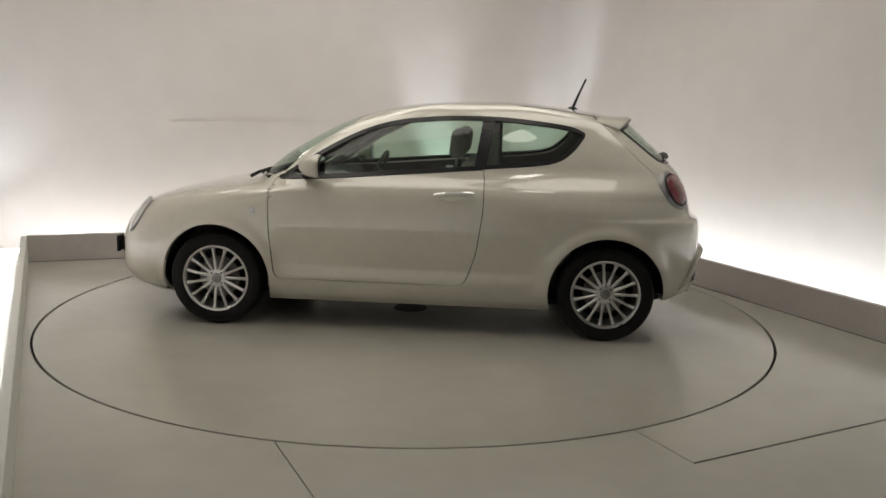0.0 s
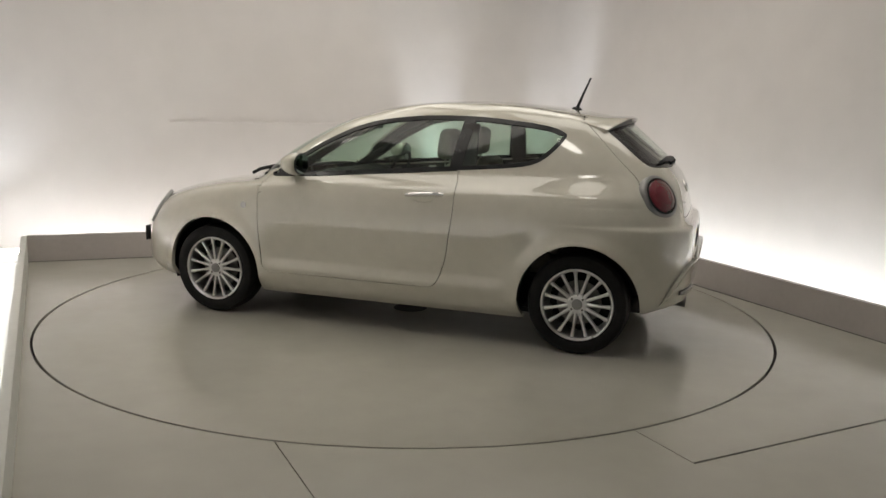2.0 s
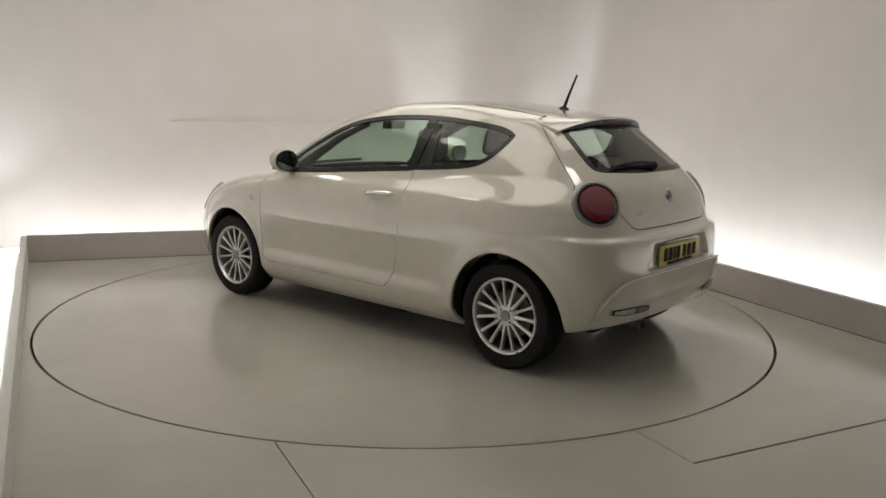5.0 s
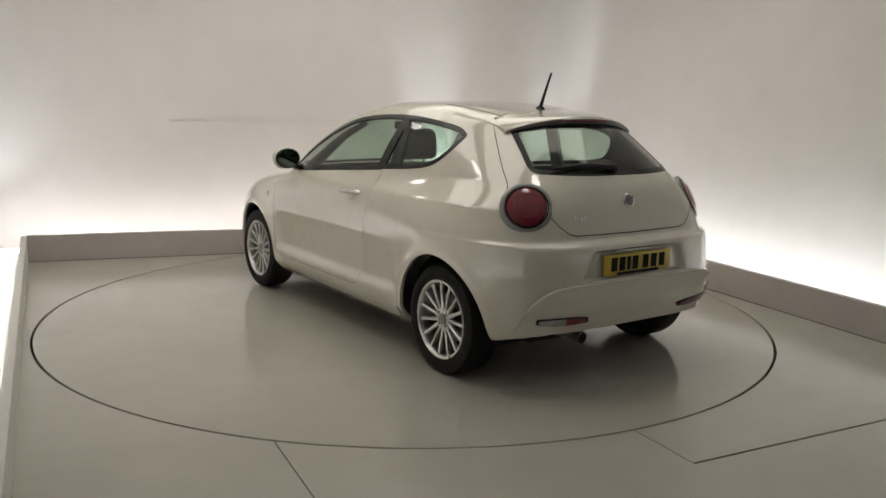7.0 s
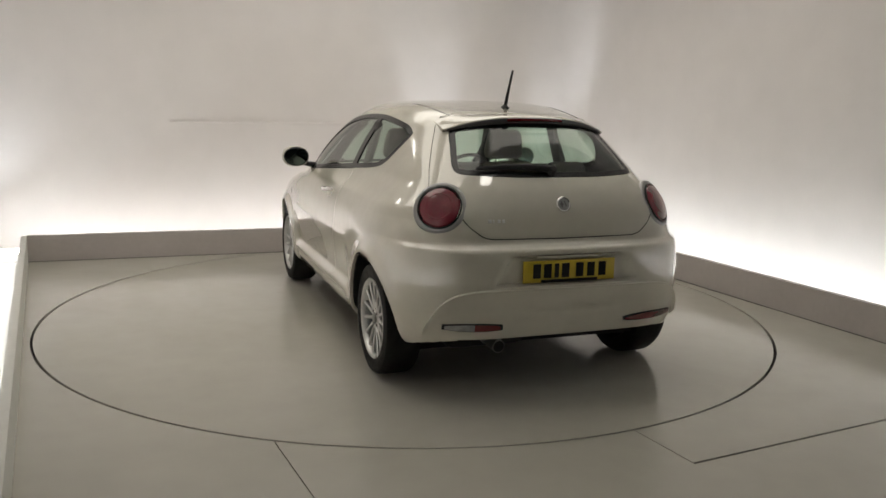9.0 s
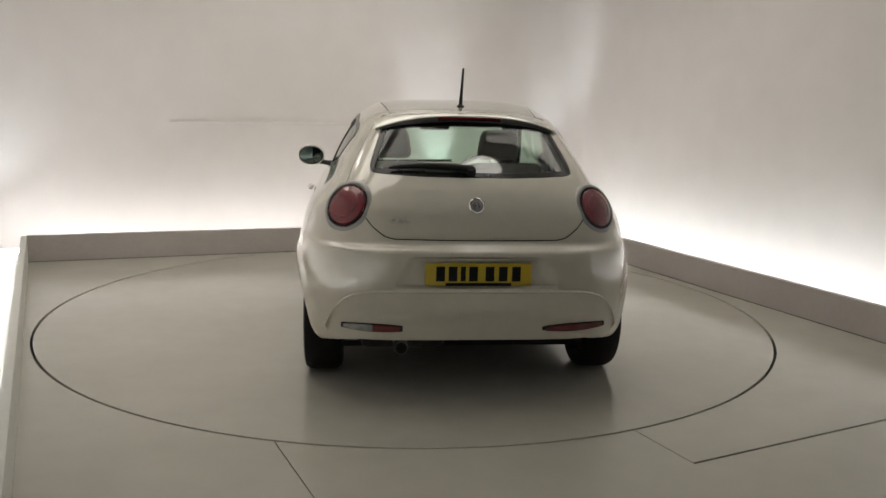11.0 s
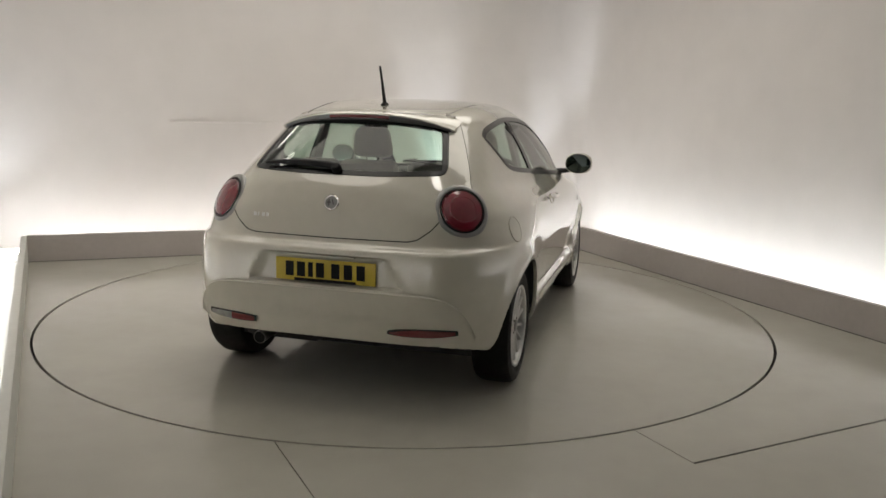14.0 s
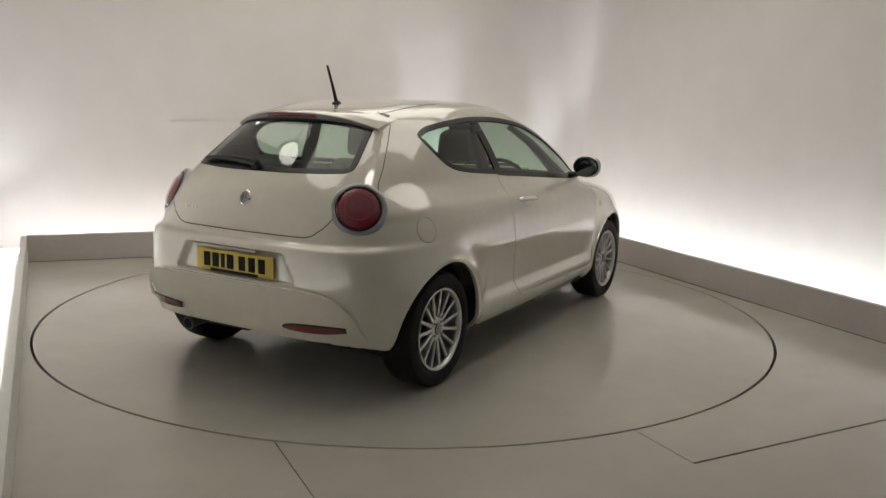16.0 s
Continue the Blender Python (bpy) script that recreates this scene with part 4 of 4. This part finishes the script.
p, n = tail_point(0.0, 0.975)
m = facing(p, n)
bm = bmesh.new()
lathe(bm, [(0.040, -0.004), (0.040, 0.004), (0.036, 0.008), (0.031, 0.006)], 40, m)
badge = part("badge", bm, CHROME, car, "round chrome badge")
bm = bmesh.new()
lathe(bm, [(0.031, -0.002), (0.031, 0.006), (0.0, 0.008)], 32, m)
part("badge_face", bm, SATIN, badge)
bm = bmesh.new()
box(bm, -0.015, -0.008, -0.016, 0.016, 0.007, 0.0092, 0.001, m)
box(bm, -0.022, -0.001, -0.003, 0.004, 0.007, 0.0092, 0.001, m)
box(bm, 0.006, 0.012, -0.014, 0.014, 0.007, 0.0092, 0.001, m @ pose(0, 0, 0, 0, 0, 18))
part("badge_mark", bm, LIP, badge)
bm = bmesh.new()
p, n = tail_point(0.37, 0.90)
for k, w in enumerate((0.010, 0.004, 0.009, 0.008)):
    box(bm, -0.045 + 0.024 * k, -0.045 + 0.024 * k + w * 1.6, -0.009, 0.009, -0.002, 0.003, 0.001, facing(p, n))
part("name_strip", bm, ALLOY, tailgate, "small bright letters, too small to read")


def roof_height(x, y):
    d = (GRID[..., 0] - x) ** 2 + (GRID[..., 1] - abs(y)) ** 2 + np.where(GRID[..., 2] < 1.15, 9, 0)
    i, j = np.unravel_index(d.argmin(), d.shape)
    p, n = GRID[i, j], NORMAL[i, j]
    return p[2] - (n[0] * (x - p[0]) + n[1] * (abs(y) - p[1])) / max(n[2], 0.2)


def spoiler():
    bm = bmesh.new()
    rows = []
    n = 36
    for k in range(n + 1):
        q = -1 + 2 * k / n
        y = 0.485 * q
        drop = 0.075 * abs(q) ** 2.6
        xt = -1.44 + 0.115 * abs(q) ** 2.2
        zt = 1.408 - drop
        t = 0.034 * (1 - 0.55 * abs(q) ** 4)
        rows.append([bm.verts.new(c) for c in ((xt + 0.22, y, roof_height(xt + 0.22, y) - 0.005), (xt + 0.15, y, roof_height(xt + 0.15, y) + 0.002), (xt + 0.02, y, zt + 0.003), (xt, y, zt - 0.006),
                                               (xt + 0.004, y, zt - t), (xt + 0.02, y, zt - t - 0.006), (xt + 0.13, y, zt - t - 0.012))])
    for a, b in zip(rows, rows[1:]):
        for k in range(6):
            bm.faces.new((a[k], b[k], b[k + 1], a[k + 1]))
    bm.faces.new(rows[0])
    bm.faces.new(rows[-1])
    sp = part("spoiler", bm, PAINT, tailgate, "white roof spoiler", smooth=40)
    bm = bmesh.new()
    rows = []
    for k in range(n + 1):
        q = -0.96 + 1.92 * k / n
        drop, xt = 0.075 * abs(q) ** 2.6, -1.44 + 0.115 * abs(q) ** 2.2
        t = 0.034 * (1 - 0.55 * abs(q) ** 4)
        z0 = 1.408 - drop
        rows.append([bm.verts.new((xt + d, 0.485 * q, z0 - h)) for d, h in ((-0.001, 0.010), (-0.003, 0.013), (0.0015, t - 0.002), (0.012, t + 0.006))])
    for a, b in zip(rows, rows[1:]):
        for k in range(3):
            bm.faces.new((a[k], b[k], b[k + 1], a[k + 1]))
    part("spoiler_lip", bm, LIP, sp, "dull dark grey spoiler lip")
    bm = bmesh.new()
    rows = []
    for k in range(13):
        q = -0.34 + 0.68 * k / 12
        drop, xt = 0.075 * abs(q) ** 2.6, -1.44 + 0.115 * abs(q) ** 2.2
        z0 = 1.408 - drop
        rows.append([bm.verts.new((xt + d, 0.485 * q, z0 - h)) for d, h in ((-0.002, 0.010), (-0.007, 0.013), (-0.006, 0.026), (0.0, 0.030))])
    for a, b in zip(rows, rows[1:]):
        for k in range(3):
            bm.faces.new((a[k], b[k], b[k + 1], a[k + 1]))
    part("brake_light", bm, RED_DARK, sp, "dark red high-level brake light")


spoiler()

# dark joints along the roof's edges
for s in (1, -1):
    bm = bmesh.new()
    pts = []
    for k in range(25):
        x = -1.19 + 0.50 * k / 24
        y = s * (0.40 + 0.04 * k / 24)
        pts.append((x, y, roof_height(x, y) + 0.0005))
    sweep(bm, pts, 0.0028, 6, squash=0.5)
    part("roof_joint", bm, PLASTIC, car, "thin dark roof joint")

# rear wiper parked along the foot of the window
bm = bmesh.new()
pts = []
for k in range(9):
    y = 0.02 + 0.40 * k / 8
    p, n = tail_point(y, 1.131 + 0.012 * math.sin(math.pi * k / 8))
    pts.append(p + n * 0.018)
sweep(bm, pts, [0.020, 0.019, 0.018, 0.017, 0.016, 0.014, 0.012, 0.010, 0.006], 8)
wiper = part("rear_wiper", bm, PLASTIC, tailgate, "black rear wiper")
bm = bmesh.new()
p, n = tail_point(0.02, 1.128)
lathe(bm, [(0.026, -0.01), (0.026, 0.02), (0.018, 0.034), (0.0, 0.036)], 20, facing(p, n))
part("wiper_pivot", bm, PLASTIC, wiper)

# aerial on the roof
bm = bmesh.new()
base = Vector((-1.045, 0, 1.437))
lathe(bm, [(0.030, 0.0), (0.026, 0.014), (0.012, 0.026), (0.0, 0.028)], 20, pose(base.x, base.y, base.z) @ Matrix.Diagonal((1.4, 0.8, 1, 1)))
aerial = part("aerial", bm, PLASTIC, car, "black rubber roof aerial")
bm = bmesh.new()
sweep(bm, [(-1.05, 0, 1.455), (-1.085, 0, 1.545), (-1.132, 0, 1.655)], [0.011, 0.008, 0.006], 10)
part("mast", bm, PLASTIC, aerial)

# door handles, mirrors, flaps and repeaters
for s in (1, -1):
    bm = bmesh.new()
    pts = []
    for k in range(11):
        p, n = skin_point(-0.165 - 0.245 * k / 10, 0.892 + 0.012 * k / 10, s)
        lift = 0.012 + 0.026 * math.sin(math.pi * min(1, max(0, (k + 0.5) / 11))) ** 0.5
        pts.append(p + n * lift)
    sweep(bm, pts, [0.009, 0.013, 0.015, 0.015, 0.015, 0.015, 0.015, 0.016, 0.017, 0.016, 0.011], 10)
    part("handle", bm, CHROME, doors[s], "bright chrome door handle")
    bm = bmesh.new()
    p, n = skin_point(-0.27, 0.888, s)
    lathe(bm, [(0.0, 0.002), (0.030, 0.002), (0.036, 0.004), (0.042, 0.0015)], 32, facing(p, n) @ Matrix.Diagonal((1.9, 0.75, 1, 1)))
    part("handle_cup", bm, PAINT, doors[s])
    mirror = new("door_mirror")
    mirror.parent = doors[s]
    bm = bmesh.new()
    r = bmesh.ops.create_uvsphere(bm, u_segments=28, v_segments=18, radius=1.0)
    for v in r["verts"]:
        x, y, z = v.co
        f = max(0.0, x)
        k = 1 - 0.30 * f
        sx = (abs(x) ** 0.8) * (1 if x > 0 else -1)
        y, z = (abs(q) ** 0.8 * (1 if q > 0 else -1) for q in (y, z))
        v.co = Vector((0.565 + (0.115 * sx if x > 0 else 0.035 * sx), s * (0.915 + 0.096 * y * k), 1.060 + 0.074 * z * k))
    part("mirror_shell", bm, PAINT, mirror, "white mirror shell", smooth=60)
    bm = bmesh.new()
    lathe(bm, [(0.0, 0.0), (0.92, 0.0), (1.0, -0.03)], 32, pose(0.5285, s * 0.915, 1.060, 0, -90, 0) @ Matrix.Diagonal((0.064, 0.084, 0.05, 1)))
    part("mirror_glass", bm, MIRROR, mirror, "mirror glass")
    bm = bmesh.new()
    lathe(bm, [(0.90, 0.0), (1.0, 0.05), (1.08, 0.0), (1.08, -0.15)], 32, pose(0.532, s * 0.915, 1.060, 0, -90, 0) @ Matrix.Diagonal((0.064, 0.084, 0.05, 1)))
    part("mirror_rim", bm, PLASTIC, mirror)
    bm = bmesh.new()
    sweep(bm, [(0.66, s * 0.755, 0.990), (0.63, s * 0.82, 1.000), (0.60, s * 0.88, 1.018)], [0.045, 0.036, 0.042], 10, squash=0.5)
    part("mirror_arm", bm, PLASTIC, mirror)
    bm = bmesh.new()
    p, n = skin_point(1.0, 0.765, s)
    lathe(bm, [(0.022, -0.003), (0.021, 0.003), (0.0, 0.006)], 24, facing(p, n))
    part("side_repeater", bm, CLEAR, car, "small clear side repeater")
    # headlamp, only its edge shows
    bm = bmesh.new()
    lathe(bm, [(1.0, -0.3), (0.98, 0.05), (0.7, 0.32), (0.0, 0.5)], 32, facing(Vector((1.868, s * 0.595, 0.680)), Vector((0.74, s * 0.42, 0.53))) @ Matrix.Diagonal((0.095, 0.135, 0.045, 1)))
    lamp = part("headlamp", bm, CLEAR, car, "clear oval headlamp")
    bm = bmesh.new()
    lathe(bm, [(1.0, -0.4), (1.025, -0.3), (1.025, -0.1), (1.0, 0.04), (0.97, -0.1)], 32, facing(Vector((1.868, s * 0.595, 0.680)), Vector((0.74, s * 0.42, 0.53))) @ Matrix.Diagonal((0.095, 0.135, 0.045, 1)))
    part("headlamp_rim", bm, SATIN, lamp, "grey headlamp rim")

bm = bmesh.new()
p, n = skin_point(-1.40, 0.845, -1)
lathe(bm, [(0.067, -0.006), (0.067, 0.0008), (0.065, 0.0014), (0.064, -0.002), (0.062, 0.0012), (0.0, 0.0016)], 44, facing(p, n))
part("fuel_flap", bm, PAINT, car, "round white fuel flap")
bm = bmesh.new()
box(bm, -0.008, 0.008, -0.24, 0.24, 0.395, 0.505, 0.004, pose(2.100, 0.29, 0, 0, 0, 8))
part("front_plate_holder", bm, PLASTIC, car, "black front plate holder")
# windscreen wiper and scuttle
bm = bmesh.new()
sweep(bm, [(0.98, 0.55, 0.99), (0.985, 0.2, 1.0), (0.98, -0.2, 1.005)], 0.010, 8)
sweep(bm, [(1.09, 0.60, 0.955), (1.04, 0.58, 0.985), (0.98, 0.45, 1.005)], 0.012, 8)
part("wiper", bm, PLASTIC, car, "black windscreen wiper")
bm = bmesh.new()
sweep(bm, [(0.93, 0.66, 0.963), (1.03, 0.45, 0.965), (1.085, 0, 0.962), (1.03, -0.45, 0.965), (0.93, -0.66, 0.963)], 0.028, 8, squash=0.4)
part("scuttle", bm, PLASTIC, car, "black plastic scuttle")


# ---- cabin ----
def seat(x, y, name, mat, wide=0.25):
    ob = new(name)
    ob.parent = car
    bm = bmesh.new()
    box(bm, -0.24, 0.26, -wide, wide, 0.0, 0.15, 0.05, pose(x, y, 0.42, 0, -6))
    part("cushion", bm, mat, ob)
    bm = bmesh.new()
    box(bm, -0.06, 0.06, -wide, wide, 0.0, 0.60, 0.05, pose(x - 0.22, y, 0.50, 0, -14))
    for v in bm.verts:
        k = (v.co.z - 0.6) / 0.5
        if k > 0:
            v.co.y = y + (v.co.y - y) * (1 - 0.22 * k)
    part("backrest", bm, mat, ob)
    bm = bmesh.new()
    vs = box(bm, -0.05, 0.05, -0.14, 0.14, 0.0, 0.20, 0.045, pose(x - 0.265, y, 1.10, 0, -6), 3)
    for v in bm.verts:
        k = (v.co.z - 1.1) / 0.2
        v.co.y = y + (v.co.y - y) * (1 - 0.22 * k * k)
    part("headrest", bm, mat, ob)
    for q in (-0.05, 0.05):
        bm = bmesh.new()
        sweep(bm, [(x - 0.26, y + q, 1.02), (x - 0.265, y + q, 1.12)], 0.006, 8)
        part("headrest_post", bm, CHROME, ob)
    tagged(ob, "grey-beige fabric seat with headrest")


seat(0.0, 0.36, "front_seat", FABRIC)
seat(0.0, -0.36, "front_seat", FABRIC)
bm = bmesh.new()
box(bm, -0.024, 0.024, -0.002, 0.002, -0.014, 0.014, 0.0, pose(-0.235, 0.585, 1.055))
part("seat_label", bm, PAPER, car, "small white airbag label on the seat")
bm = bmesh.new()
box(bm, -0.05, 0.03, -0.02, 0.02, -0.12, 0.05, 0.012, pose(-0.24, 0.56, 0.99, 0, -14))
part("seat_shoulder", bm, FABRIC, car)
bench = new("rear_bench")
bench.parent = car
bm = bmesh.new()
box(bm, -0.06, 0.06, -0.60, 0.60, 0.0, 0.50, 0.05, pose(-1.02, 0, 0.55, 0, -20))
part("backrest", bm, BEIGE, bench)
bm = bmesh.new()
box(bm, -0.25, 0.25, -0.60, 0.60, 0.0, 0.15, 0.05, pose(-0.80, 0, 0.42))
part("cushion", bm, BEIGE, bench)
for y in (0.32, -0.32):
    bm = bmesh.new()
    box(bm, -0.045, 0.045, -0.12, 0.12, 0.0, 0.13, 0.04, pose(-1.21, y, 1.02, 0, -10), 3)
    part("headrest", bm, BEIGE, bench)
for s in (1, -1):
    bm = bmesh.new()
    box(bm, -0.055, 0.055, -0.015, 0.015, 0.0, 0.46, 0.01, pose(-0.50, s * 0.722, 0.90, 16 * s, 0, 0))
    part("inner_pillar", bm, LINING, car, "dark grey inner door pillar")
for s in (1, -1):
    bm = bmesh.new()
    sweep(bm, [(0.80, s * 0.615, 0.965), (0.60, s * 0.585, 1.09), (0.40, s * 0.55, 1.215), (0.18, s * 0.505, 1.315)], [0.06, 0.046, 0.038, 0.03], 10, squash=0.6)
    part("front_pillar_trim", bm, PLASTIC, car, "dark inner trim of the front pillar", smooth=60)
bm = bmesh.new()
box(bm, -1.62, -1.24, -0.52, 0.52, 1.005, 1.02, 0.004)
part("parcel_shelf", bm, LINING, car, "grey parcel shelf")
bm = bmesh.new()
rows = [(0.96, 0.93), (0.74, 0.965), (0.58, 0.945), (0.52, 0.85), (0.60, 0.62)]
vs = [[bm.verts.new((x, y, z)) for y in (-0.68, -0.3, 0.0, 0.3, 0.68)] for x, z in rows]
for a, b in zip(vs, vs[1:]):
    for k in range(4):
        bm.faces.new((a[k], a[k + 1], b[k + 1], b[k]))
part("dashboard", bm, PLASTIC, car, "black dashboard", smooth=60)
bm = bmesh.new()
ring = [pose(0.40, -0.36, 0.92, 0, -25) @ Vector((0, 0.185 * math.cos(math.tau * k / 32), 0.185 * math.sin(math.tau * k / 32))) for k in range(32)]
sweep(bm, ring, 0.014, 8, cyclic=True)
box(bm, -0.03, 0.02, -0.06, 0.06, -0.06, 0.05, 0.02, pose(0.41, -0.36, 0.92, 0, -25))
box(bm, -0.01, 0.01, -0.17, 0.17, -0.02, 0.02, 0.005, pose(0.41, -0.36, 0.92, 0, -25))
part("steering_wheel", bm, PLASTIC, car, "black steering wheel")
bm = bmesh.new()
box(bm, -0.015, 0.015, -0.11, 0.11, -0.03, 0.03, 0.01, pose(0.42, 0.0, 1.30, 0, -10))
part("interior_mirror", bm, PLASTIC, car, "black interior mirror")

# ---- what moves: the turntable turns, and the car rides round on it ----
def heading(t):
    return 173.70 - 7.228 * t - 0.011 * (t - 8) ** 2


CAR_OFF = (-0.055, -0.184)


def motions():
    times = [i * 0.5 for i in range(33)]
    walk(turntable, [(t, pose(0, 0, 0, 0, 0, heading(t))) for t in times])
    walk(car, [(t, pose(0, 0, 0, 0, 0, heading(t)) @ pose(*CAR_OFF, 0)) for t in times])


motions()
